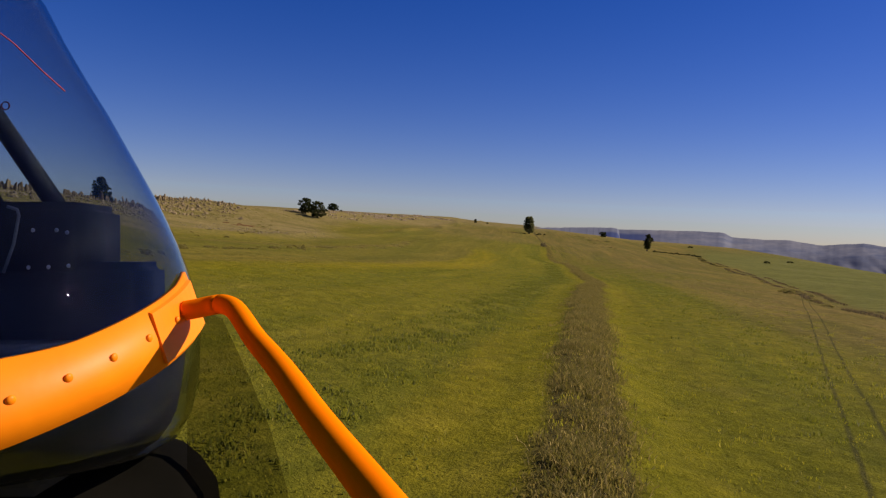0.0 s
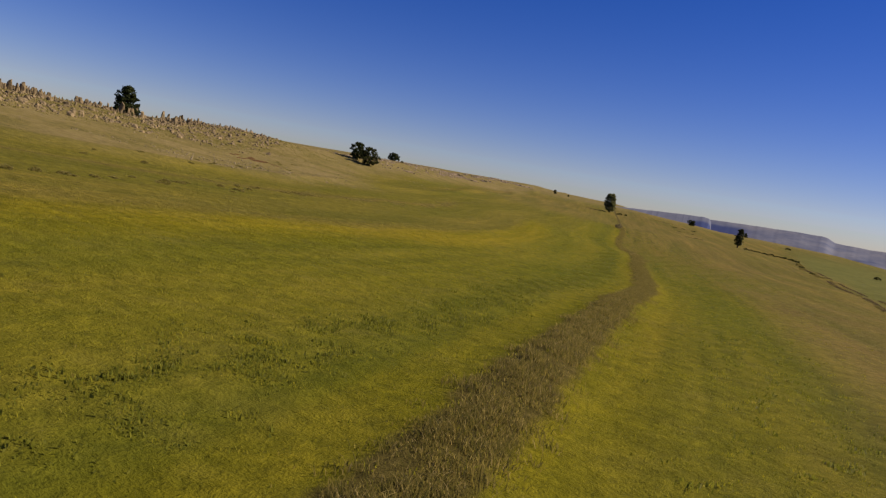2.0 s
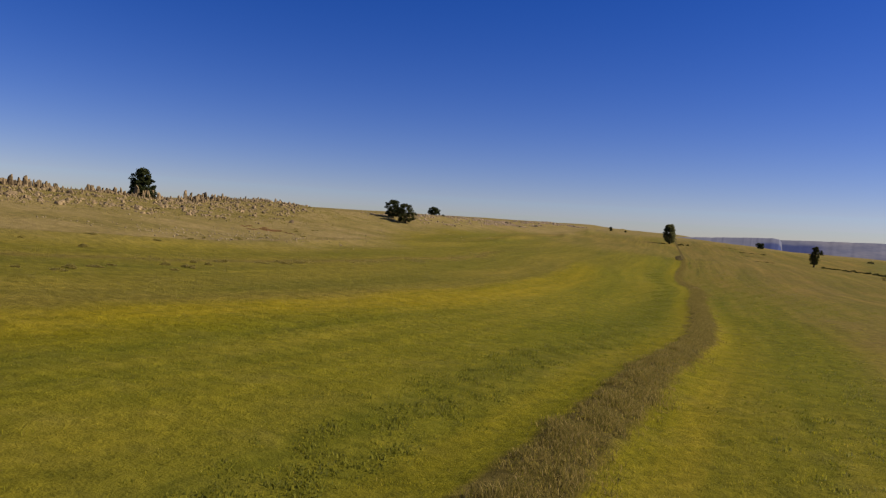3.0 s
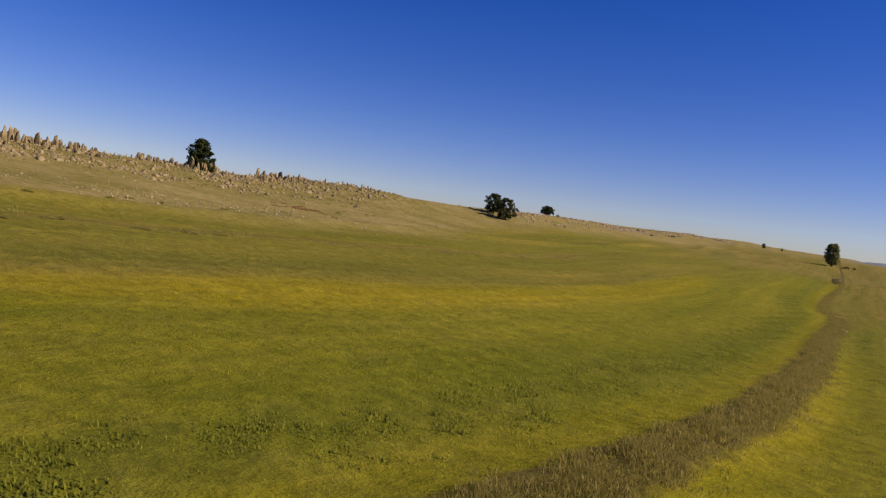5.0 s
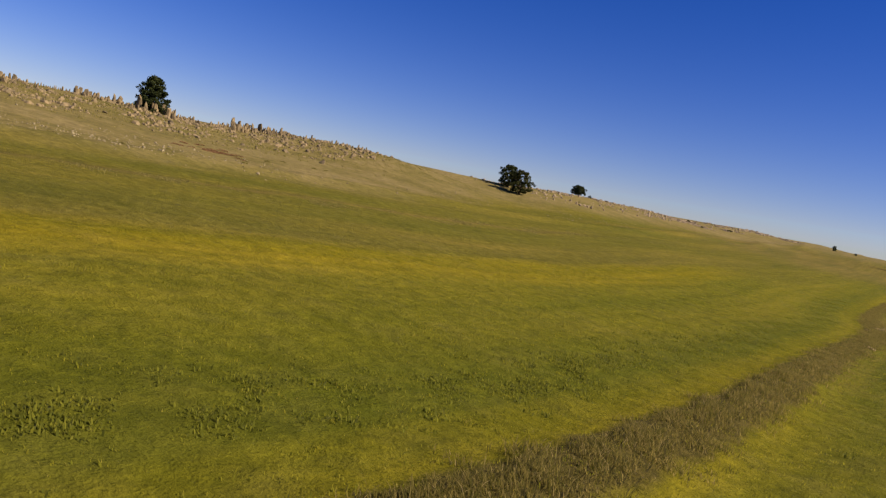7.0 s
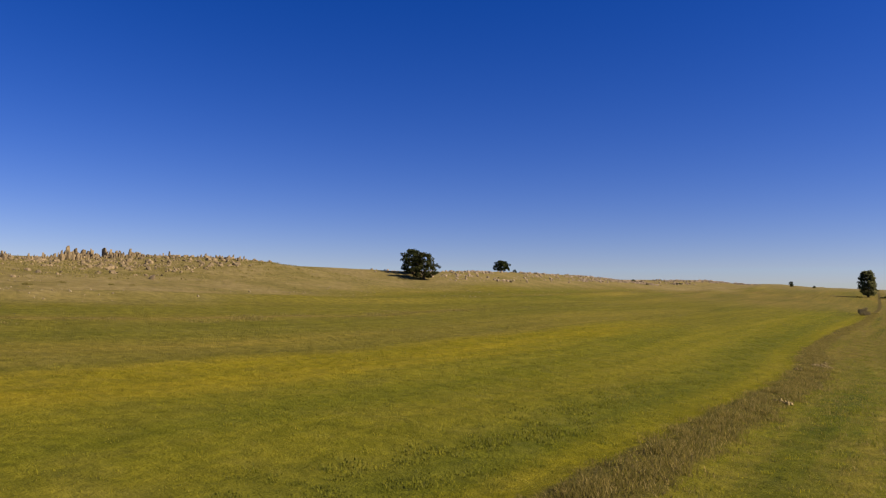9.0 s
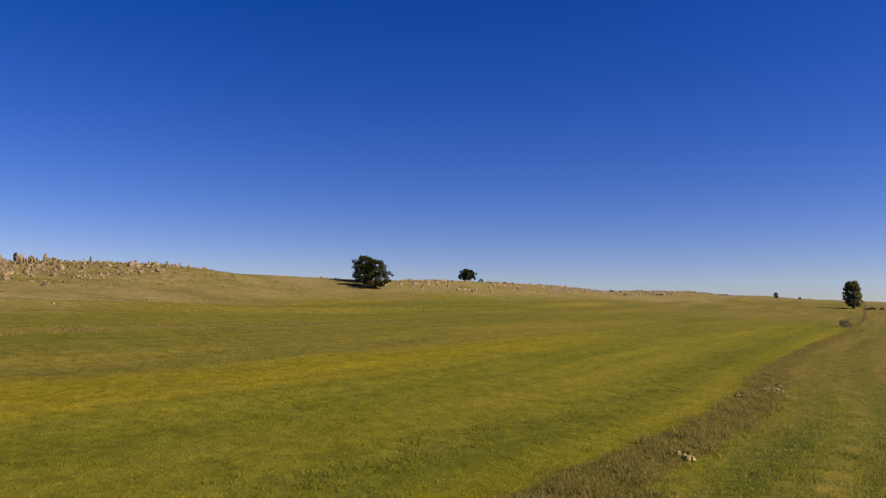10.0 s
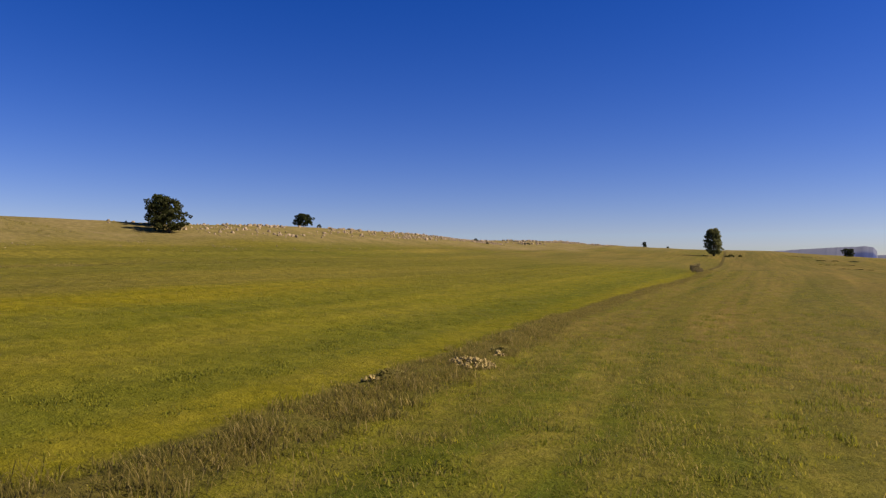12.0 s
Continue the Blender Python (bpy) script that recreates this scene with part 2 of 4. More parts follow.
# ---- the land ----
def strip_x(y):
    """Where the uncut strip runs: a smooth curve through a few stations."""
    y = np.maximum(np.asarray(y, float), -60)
    k = np.array([-60, 0, 12, 26, 42, 57, 70, 90, 110, 135, 160, 185, 215, 240, 300, 365, 430, 600])
    v = np.array([-5.0, 3.9, 6.0, 8.6, 11.6, 14.4, 17.1, 21.6, 24.5, 27.2, 30.25, 30.5, 33.2, 36.5, 43.0, 48.5, 53.0, 65.0])
    s = np.gradient(v, k)
    i = np.clip(np.searchsorted(k, y) - 1, 0, len(k) - 2)
    h = (k[i + 1] - k[i]).astype(float)
    t = (y - k[i]) / h
    q = np.clip(t, 0, 1)
    mid = v[i] * (1 + 2 * q) * (1 - q) ** 2 + v[i + 1] * q * q * (3 - 2 * q) + h * (s[i] * q * (1 - q) ** 2 + s[i + 1] * q * q * (q - 1))
    return mid + np.maximum(t - 1, 0) * h * 0.082


def strip_z(y):
    """How high the field lies along the strip."""
    z = 0.1 - 3.1 * smoothstep(-10, 150, y) + 2.7611 * smoothstep(175, 345, y) + 8.6136 * smoothstep(310, 550, y) + 6.0 * smoothstep(600, 900, y)
    return z - 60 * smoothstep(950, 3000, y)


def land(x, y):
    x, y = np.asarray(x, float), np.asarray(y, float)
    u = x - strip_x(y)
    west = np.maximum(-u, 0)
    north = smoothstep(220.2539, 220.2539 + 35, y)
    rise = 0.0767 * (1 - 0.5147 * smoothstep(320, 440, y)) * np.minimum(west, 58)
    rise = rise + (0.1048 + 0.0705 * north) * np.clip(west - 58, 0, 50 - 26 * north) * (1 - 0.4 * smoothstep(320, 440, y))
    rise = rise + 0.004 * np.clip(west - 110, 0, 120) - 0.05 * np.clip(west - 230, 0, 900)
    east = np.maximum(u, 0)
    fall = 0.010 * np.minimum(east, 60) + 0.035 * np.clip(east - 60, 0, 70) + 0.14 * np.clip(east - 130, 0, 1300)
    fall = fall * (1 - 0.8 * smoothstep(200, 420, y) * (1 - smoothstep(60, 260, east)))
    und = 0.20 * np.sin(x * 0.05 + 1.3) * np.sin(y * 0.037 + 0.4) + 0.10 * np.sin(x * 0.13 + y * 0.07) + 0.05 * np.sin(x * 0.41 - y * 0.33)
    mound = 0.40 * np.exp(-(u / 1.15) ** 2) * (1 - 0.6 * smoothstep(120, 150, y))
    bank = 0.5 * np.exp(-((west - 50 - 3 * np.sin(y * 0.05)) / 2.5) ** 2) * smoothstep(40, 90, y)
    dip = 0.4949 * smoothstep(6, 80, u) * np.maximum(strip_z(y) + 3.0, 0)
    hump = 0.4023 * np.exp(-((west - 103) / 13.0) ** 2) * smoothstep(60, 110, y) * (1 - smoothstep(220.2539 - 22, 220.2539, y))
    knoll = 2.2 * np.exp(-((west - 92) / 20.0) ** 2) * smoothstep(180, 208, y) * (1 - smoothstep(216, 236, y))
    brow = 0.6 * np.exp(-((y - 315) / 62.0) ** 2) * smoothstep(45, 80, west) + 1.0 * np.exp(-((y - 425) / 65.0) ** 2) * smoothstep(35, 75, west)
    shelf = 0.9 * smoothstep(25, 60, u) * (1 - smoothstep(120, 220, u)) * smoothstep(330, 430, y) * (1 - smoothstep(560, 800, y))
    shelf = shelf - 3.0 * smoothstep(600, 900, y) * smoothstep(0, 60, u)
    return strip_z(y) + rise - fall - dip + und + mound + bank + hump + knoll + brow + shelf


def bank_x(y):
    """Where the low cut bank runs along the lower edge of the meadow."""
    return np.interp(y, [-60, 30, 57, 88, 112, 172, 218, 254, 300, 420], [0, 26, 36.6, 46, 55, 74, 84, 92, 104, 138])


def lines(lo, hi, step, far_lo, far_hi, grow):
    mid = list(np.arange(lo, hi + 1e-6, step))
    s, a = step, mid[-1]
    while a < far_hi:
        s *= grow
        a += s
        mid.append(a)
    s, a = step, mid[0]
    while a > far_lo:
        s *= grow
        a -= s
        mid.insert(0, a)
    return np.array(mid)


def build_ground():
    xs = lines(-35, 62, 0.7, -4300, 4300, 1.075)
    ys = lines(4, 215, 0.8, -4300, 4300, 1.06)
    gx, gy = np.meshgrid(xs, ys)
    gz = land(gx, gy)
    u = gx - strip_x(gy)
    rng = np.random.RandomState(4)
    near = (np.abs(u) < 70) & (gy < 260)
    gz = gz + near * rng.normal(0, 0.025, gz.shape) + (np.abs(u) < 1.4) * rng.normal(0, 0.025, gz.shape)
    nx, ny = len(xs), len(ys)
    verts = np.stack([gx, gy, gz], -1).reshape(-1, 3)
    i = (np.arange(ny - 1)[:, None] * nx + np.arange(nx - 1)[None]).ravel()
    faces = np.stack([i, i + 1, i + 1 + nx, i + nx], 1)
    me = mesh_of("ground", verts.tolist(), faces.tolist(), MAT_GROUND, True)
    wob = 4 * np.sin(gy * 0.05) + 2 * np.sin(gy * 0.17)
    edge = np.interp(gy, [60, 110, 150, 200, 245, 300, 390], [45, 45, 50, 60, 65, 64, 50])
    heath = smoothstep(-5, 7, -u - edge + 0.5 * wob) + smoothstep(420, 520, gy)
    valley = smoothstep(0.5, 4.5, gx - bank_x(gy) + 0.3 * wob) * (1 - smoothstep(330, 480, gy) * (1 - smoothstep(150, 260, u)))
    half = 0.68 + 0.34 * smoothstep(15, 55, gy) + 0.05 * smoothstep(135, 155, gy) - 0.30 * smoothstep(172, 195, gy) - 0.35 * smoothstep(215, 300, gy)
    turn = 10.5 - 4 * smoothstep(195, 245, gy)
    brown = smoothstep(turn - 3.0, turn + 3.5, u + 0.25 * wob) * smoothstep(5, 40, gy) * (1 - smoothstep(420, 480, gy))
    end = smoothstep(262, 325, gy + 0.5 * wob) * (1 - smoothstep(420, 480, gy))
    brown = np.maximum(brown, end)
    for name, val in (("across", u), ("upper", smoothstep(172, 212, gy) * smoothstep(9, 16, -u)), ("far_strip", smoothstep(180, 215, gy)), ("along", gy), ("core", u / half), ("brown", brown), ("heath", np.clip(heath, 0, 1)), ("valley", np.clip(valley, 0, 1)),
                      ("north", smoothstep(105, 165, gy) * (1 - smoothstep(196, 220, gy))), ("lush", 1 - smoothstep(158, 190, gy + 0.6 * u)),
                      ("rut", np.where(gy < 105, 0.907 * (gx - 10.9 - 0.465 * (gy - 13.6)), 50.0)),
                      ("rough", smoothstep(0.6, 1.7, u + 1.8 * smoothstep(168, 195, gy)) * smoothstep(95, 150, gy) * (1 - smoothstep(30, 45, u)))):
        a = me.attributes.new(name, 'FLOAT', 'POINT')
        a.data.foreach_set("value", val.ravel().astype(np.float32))
    return tagged(new("ground", me), "green hay meadow sloping up to a dry grassy hill", "meadow", kind="structure")


ground = build_ground()


def at_ground(x, y, sink=0.0):
    return Vector((x, y, float(land(x, y)) - sink))


# ---- far mountains ----
def mountain_material():
    m, nt, b = blank("mountain")
    # distance haze and dark shaded gullies are painted into these blue-greys
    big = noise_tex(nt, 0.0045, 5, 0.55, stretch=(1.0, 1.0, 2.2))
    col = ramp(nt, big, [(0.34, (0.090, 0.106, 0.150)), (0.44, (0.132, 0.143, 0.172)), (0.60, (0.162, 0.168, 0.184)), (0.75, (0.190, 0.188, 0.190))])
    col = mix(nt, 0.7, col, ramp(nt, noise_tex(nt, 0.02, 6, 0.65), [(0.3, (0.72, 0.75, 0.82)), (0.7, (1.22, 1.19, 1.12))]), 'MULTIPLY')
    # dark blue painted over part of the slope as its shaded face
    shade_attr = nt.nodes.new("ShaderNodeAttribute")
    shade_attr.attribute_name = "slope_shade"
    col = mix(nt, math_node(nt, 'MULTIPLY', shade_attr.outputs["Fac"], 0.85), col, (0.030, 0.046, 0.120))
    nt.links.new(col, b.inputs["Base Color"])
    b.inputs["Roughness"].default_value = 1.0
    b.inputs["Specular IOR Level"].default_value = 0.0
    return m


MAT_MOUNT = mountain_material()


def mountain(name, label, crest, size, seed, jag, shade_span):
    """A flat-topped range, 4000 m off and 260 m high at a size of one; crest: pairs of bearing and height; the last
    argument: a bearing span painted dark blue as shaded slope.
    """
    dist, base = 4000, -260
    n, m = 460, 40
    azs, tops = zip(*crest)
    verts, faces, slope_shade = [], [], []
    for i in range(n):
        f = i / (n - 1)
        deg = azs[0] + (azs[-1] - azs[0]) * f
        az = radians(deg)
        top = float(np.interp(deg, azs, tops)) + jag * noise.fractal(Vector((f * 26, seed, 0)), 0.9, 2.1, 5)
        arc = az * dist
        for q in range(m):
            g = q / (m - 1)
            # gullies that run down and to one side, under a short cliff
            spur = noise.fractal(Vector(((arc + 420 * g) / 300, g * 1.1, seed + 5.0)), 0.9, 2.0, 4)
            low = noise.fractal(Vector((arc / 640, g * 0.8, seed + 9.0)), 0.9, 2.0, 2)
            fade = math.sin(math.pi * min(1.0, g * 1.05))
            prof = g * 1.12 if g < 0.72 else 0.8064 + (g - 0.72) / 0.28 * 0.1936
            d = dist - 1100 * (1 - g) + (spur * 90 + low * 130) * fade
            d = d * size
            verts.append((math.sin(az) * d, math.cos(az) * d, 3.5 + size * (base - 3.5 + (top - base) * (prof + 0.03 * spur * fade))))
            # how strongly the shade is painted here, none at the brow
            w = float(smoothstep(shade_span[0], shade_span[0] + 0.8, deg) * (1 - smoothstep(shade_span[1] - 2.2, shade_span[1], deg)))
            slope_shade.append(w * float(1 - smoothstep(0.86, 0.93, g)))
    for i in range(n - 1):
        for q in range(m - 1):
            a = i * m + q
            faces.append((a, a + m, a + m + 1, a + 1))
    # a shallow plateau behind the brow
    off = len(verts)
    for i in range(n):
        v = Vector(verts[i * m + m - 1])
        w = v * 1.06
        verts.append((w.x, w.y, v.z - 8))
        slope_shade.append(0.0)
    for i in range(n - 1):
        a = i * m + m - 1
        faces.append((a, a + m, off + i + 1, off + i))
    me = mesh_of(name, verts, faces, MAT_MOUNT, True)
    me.attributes.new("slope_shade", 'FLOAT', 'POINT').data.foreach_set("value", slope_shade)
    return tagged(new(name, me), label, "mountain", kind="structure")


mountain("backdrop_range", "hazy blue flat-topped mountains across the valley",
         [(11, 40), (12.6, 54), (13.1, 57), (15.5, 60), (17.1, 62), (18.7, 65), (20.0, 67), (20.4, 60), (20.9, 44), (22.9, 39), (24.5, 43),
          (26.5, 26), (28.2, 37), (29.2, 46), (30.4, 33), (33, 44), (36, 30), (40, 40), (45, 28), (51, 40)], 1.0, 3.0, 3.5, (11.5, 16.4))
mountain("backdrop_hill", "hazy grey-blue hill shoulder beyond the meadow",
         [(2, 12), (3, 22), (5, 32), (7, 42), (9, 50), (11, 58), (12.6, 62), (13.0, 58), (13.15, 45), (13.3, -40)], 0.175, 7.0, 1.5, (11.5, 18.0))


# ---- trees ----
def tube(bm, pts, radii, sides=7):
    """A tapered tube through points."""
    rings = []
    for k, p in enumerate(pts):
        a = pts[max(k - 1, 0)]
        c = pts[min(k + 1, len(pts) - 1)]
        d = (c - a).normalized()
        ref = Vector((1, 0, 0)) if abs(d.x) < 0.8 else Vector((0, 1, 0))
        e = d.cross(ref).normalized()
        f = d.cross(e)
        rings.append([bm.verts.new(p + (e * math.cos(q) + f * math.sin(q)) * radii[k]) for q in [2 * math.pi * j / sides for j in range(sides)]])
    for r, s in zip(rings, rings[1:]):
        for j in range(sides):
            bm.faces.new((r[j], r[(j + 1) % sides], s[(j + 1) % sides], s[j]))
    for r, flip in ((rings[0], True), (rings[-1], False)):
        bm.faces.new(r[::-1] if flip else r)


def leaf_cloud(rng, centres, radii, per, size):
    """Many small leaf blades about the clump centres."""
    k = np.repeat(np.arange(len(centres)), per)
    n = len(k)
    d = rng.normal(size=(n, 3))
    d /= np.linalg.norm(d, axis=1)[:, None]
    p = centres[k] + d * (radii[k] * rng.uniform(0.35, 1.0, n) ** 0.6)[:, None] * np.array([1, 1, 0.75])
    a = rng.normal(size=(n, 3))
    a /= np.linalg.norm(a, axis=1)[:, None]
    b = np.cross(a, rng.normal(size=(n, 3)))
    b /= np.linalg.norm(b, axis=1)[:, None]
    s = size * rng.uniform(0.6, 1.3, n)[:, None]
    v = np.stack([p - a * s, p + b * s * 0.45, p + a * s, p - b * s * 0.45], 1).reshape(-1, 3)
    i = np.arange(n)[:, None] * 4
    return v.tolist(), np.concatenate([i, i + 1, i + 2, i + 3], 1).tolist()


def tree(x, y, height, width, shape, seed, label, leaf=MAT_LEAF, bare=0.14, per=66, group="", full=1.0):
    rng = np.random.RandomState(seed)
    root = tagged(new("tree"), label, "tree", group)
    root.location = at_ground(x, y, 0.15)
    lean = Vector((rng.uniform(-0.05, 0.05), rng.uniform(-0.05, 0.05), 0)) * height
    bm = bmesh.new()
    n = 7
    pts = [Vector((lean.x * (k / n) ** 2 + rng.normal(0, 0.015) * height * (k > 0), lean.y * (k / n) ** 2 + rng.normal(0, 0.015) * height * (k > 0), height * 0.86 * k / n)) for k in range(n + 1)]
    r0 = 0.035 * height
    tube(bm, pts, [r0 * (1.35 if k == 0 else 1) * (1 - 0.88 * k / n) for k in range(n + 1)])
    part("trunk", bm, MAT_BARK, root, smooth=True)
    # crown envelope: half-width over height
    prof = {"cone": lambda h: 0.78 + 0.22 * math.sin(min(h / 0.34, 1) * math.pi / 2) if h < 0.34 else 1.0 - 0.74 * ((h - 0.34) / 0.66) ** 1.35,
            "dome": lambda h: math.sqrt(max(0.0, 1 - ((h - 0.42) / 0.60) ** 2)),
            "egg": lambda h: 0.66 + 0.34 * math.sin(min(h / 0.36, 1) * math.pi / 2) if h < 0.36 else math.sqrt(max(0.0, 1 - ((h - 0.36) / 0.68) ** 2)),
            "spire": lambda h: 0.60 + 0.40 * math.sin(min(h / 0.30, 1) * math.pi / 2) if h < 0.30 else math.sqrt(max(0.0, 1 - ((h - 0.30) / 0.76) ** 2.4)),
            "flat": lambda h: 0.6 + 0.4 * min(1, h * 2.2) if h < 0.85 else 0.8}[shape]
    cs, rs = [], []
    count = int((70 + 12 * height) * full)
    for k in range(count):
        h = rng.uniform(0, 1)
        az = rng.uniform(0, 2 * math.pi)
        env = prof(h) * width / 2 * (0.82 + (0.26 * math.sin(az * 3 + seed) * math.sin(h * 5 + seed) + 0.14 * math.sin(az * 7 + h * 9) + rng.normal(0, 0.09)) / full)
        rad = env * math.sqrt(rng.uniform(0.12, 1.0))
        z = height * (bare + (1 - bare) * h * 0.96)
        cs.append((rad * math.cos(az) + lean.x * h, rad * math.sin(az) + lean.y * h, z))
        rs.append(width * rng.uniform(0.05, 0.105))
    cs, rs = np.array(cs), np.array(rs)
    for k in rng.choice(count, 9, replace=False):
        c = Vector(cs[k])
        z0 = max(height * 0.10, c.z - 0.28 * height)
        a = Vector((lean.x * z0 / height, lean.y * z0 / height, z0))
        mid = a.lerp(c, 0.55) + Vector((0, 0, -0.05 * height))
        limb = bmesh.new()
        tube(limb, [a, mid, c], [r0 * 0.42, r0 * 0.28, r0 * 0.08], 5)
        part("limb", limb, MAT_BARK, root, smooth=True)
    v, f = leaf_cloud(rng, cs, rs, per, width * 0.021 + 0.04)
    crown = new("crown", mesh_of("crown", v, f, leaf))
    crown.parent = root
    return root


MAT_LEAF_C = island_mat("lit_foliage", [(0.0, (0.034, 0.038, 0.012)), (0.6, (0.066, 0.068, 0.020)), (1.0, (0.115, 0.108, 0.036))], 0.6, 0.45, 0.35)
tree(49.2, 424.6, 10.2, 7.1, "spire", 11, "tall olive-green conifer standing alone at the end of the meadow", MAT_LEAF_C, bare=0.10, per=62, full=1.9)
tree(-43.9, 246.0, 5.3, 5.7, "dome", 21, "dark round-crowned tree, one of a pair on the hillside", group="pair of trees", bare=0.12)
tree(-39.0, 242.0, 5.6, 5.8, "dome", 22, "dark round-crowned tree, one of a pair on the hillside", MAT_LEAF_B, group="pair of trees", bare=0.12)
tree(-42, 291, 3.1, 4.6, "dome", 33, "small flat-topped dark tree on the hilltop", bare=0.2, per=80)
tree(-73.5, 169.5, 5.7, 6.2, "cone", 41, "dense dark tree rising behind standing rocks", bare=0.0, full=1.5)
tree(93, 335, 7.9, 3.9, "egg", 51, "slender dark tree at the lower field edge", MAT_LEAF_B, bare=0.16, per=60, full=1.7)
tree(103, 480, 3.4, 5.4, "flat", 61, "broad low tree far beyond the meadow", bare=0.1)
tree(21.5, 520, 2.8, 2.6, "dome", 71, "small dark tree on the far skyline", bare=0.1)
tree(32, 560, 1.7, 1.8, "dome", 72, "small dark tree on the far skyline", bare=0.1)
tree(140, 500, 3.0, 3.0, "dome", 73, "small dark tree far down the slope", bare=0.1)


# ---- shrubs and rough tussocks ----
MAT_TUSSOCK = island_mat("tussock", [(0.0, (0.075, 0.066, 0.014)), (0.5, (0.118, 0.100, 0.022)), (1.0, (0.170, 0.138, 0.038))], 0.7, 0.4, 0.4)
MAT_BRACKEN = island_mat("red_bracken", [(0.0, (0.075, 0.045, 0.018)), (0.6, (0.160, 0.088, 0.034)), (1.0, (0.240, 0.145, 0.060))], 0.7, 0.2, 0.3)


def shrub_mesh(seed, mat, per=26, size=0.10):
    rng = np.random.RandomState(seed)
    n = 26
    az, r = rng.uniform(0, 6.28, n), np.sqrt(rng.uniform(0, 1, n))
    cs = np.stack([r * np.cos(az), 0.8 * r * np.sin(az), 0.12 + (1 - r * r) * rng.uniform(0.25, 0.62, n)], 1)
    v, f = leaf_cloud(rng, cs, rng.uniform(0.14, 0.26, n), per, size)
    return mesh_of("shrub", v, f, mat)


SHRUBS = [shrub_mesh(80 + k, MAT_TUSSOCK) for k in range(4)]
BUSHES = [shrub_mesh(90 + k, MAT_LEAF_B) for k in range(3)]
BRACKEN = [shrub_mesh(96, MAT_BRACKEN)]


def shrub(meshes, x, y, w, h, label, group, rng):
    ob = new("shrub", meshes[rng.randint(len(meshes))])
    ob.location = at_ground(x, y, 0.05)
    ob.rotation_euler = (0, 0, rng.uniform(0, 6.28))
    ob.scale = (w / 2, w / 2, h)
    return tagged(ob, label, "shrub", group)


rng = np.random.RandomState(5)
for k in range(30):       # two loose rows of tussocks high on the meadow
    y = 44 + 2.1 * k + rng.uniform(-1.5, 1.5)
    shrub(SHRUBS, -13.4 + rng.normal(0, 0.9), y, rng.uniform(0.5, 1.4), rng.uniform(0.15, 0.38), "low olive tussock along the upper meadow edge", "tussocks at the meadow edge", rng)
for k in range(20):
    y = 78 + 4.8 * k + rng.uniform(-2, 2)
    shrub(SHRUBS, -21.5 - 0.16 * (y - 78) + rng.normal(0, 1.4), y, rng.uniform(0.5, 1.3), rng.uniform(0.15, 0.35), "low brown tussock on the dry hillside", "tussocks on the hill", rng)
for k in range(58):       # lower edge, above the valley
    y = 40 + 250 * (k + rng.uniform(-0.3, 0.3)) / 57
    thick = y > 222 or 96 < y < 116
    if not thick and rng.uniform() < 0.3:
        continue
    shrub(SHRUBS + BUSHES[:1] * thick, float(bank_x(y)) + rng.normal(0, 0.8), y, rng.uniform(0.9, 2.3) * (1.3 if thick else 0.9), rng.uniform(0.25, 0.55) * (1.4 if thick else 0.9), "dark scrub along the lower meadow edge", "scrub along the lower edge", rng)
for k in range(12):
    shrub(BUSHES, 96 + 1.2 * k + rng.normal(0, 1.5), 334 - 2.2 * k + rng.normal(0, 1.5), rng.uniform(1.8, 3.6), rng.uniform(0.7, 1.4), "dark bush at the lower field edge", "bushes at the slender tree", rng)
for x, y, w, h in ((54.6, 420, 2.6, 1.3), (53.1, 418, 2.0, 0.9), (46.1, 421, 2.2, 0.9), (57.6, 421, 1.6, 1.1), (-39.2, 293, 1.1, 1.2), (132, 300, 3, 1.5), (155, 330, 3, 1.4), (140, 420, 3, 1.8), (80, 404, 2.6, 0.5), (84, 403, 2.0, 0.4), (89, 402, 3.0, 0.6)):
    shrub(BUSHES, x, y, w, h, "dark bush beside a tree on dry grass", "bushes by the trees", rng)
for x, y, run in ((79.5, 430, 5), (80.4, 378, 5), (76.4, 333, 4)):      # low terraces beyond the meadow
    for k in range(run):
        shrub(BUSHES[:1] + SHRUBS[:1], x + 1.9 * (k - run / 2) + rng.normal(0, 0.4), y + rng.normal(0, 0.4), rng.uniform(1.4, 2.6), rng.uniform(0.2, 0.4), "low dark scrub along a terrace edge", "scrub along the terraces", rng)
for k in range(9):
    y = 540 + rng.uniform(-190, 80)
    shrub(BUSHES, float(strip_x(y)) - rng.uniform(68, 92) * (1 - 0.35 * float(smoothstep(430, 640, y))), y, rng.uniform(1.2, 2.4), rng.uniform(0.7, 1.7), "dark bush on the far hilltop", "bushes on the skyline", rng)
for k in range(26):
    shrub(BRACKEN, -36.8 + rng.normal(0, 1.5), 149 + rng.normal(0, 2.0), rng.uniform(0.8, 1.8), rng.uniform(0.16, 0.34), "low patch of reddish dead bracken", "red bracken patch", rng)
MAT_BRUSH = island_mat("grey_brush", [(0.0, (0.058, 0.048, 0.020)), (0.5, (0.092, 0.076, 0.034)), (1.0, (0.135, 0.112, 0.055))], 0.8, 0.3, 0.5)
shrub([shrub_mesh(97, MAT_BRUSH, 90, 0.05)], 39.8, 284, 3.0, 2.3, "bare grey-brown bush where the uncut strip turns", "brush in the strip", rng)
for x, y, w, h in ((31.1, 169.1, 1.0, 0.40), (29.8, 162.4, 1.0, 0.36), (29.4, 145.5, 0.6, 0.30)):
    shrub(SHRUBS[:1], x, y, w, h, "brown brush growing in the uncut strip", "brush in the strip", rng)


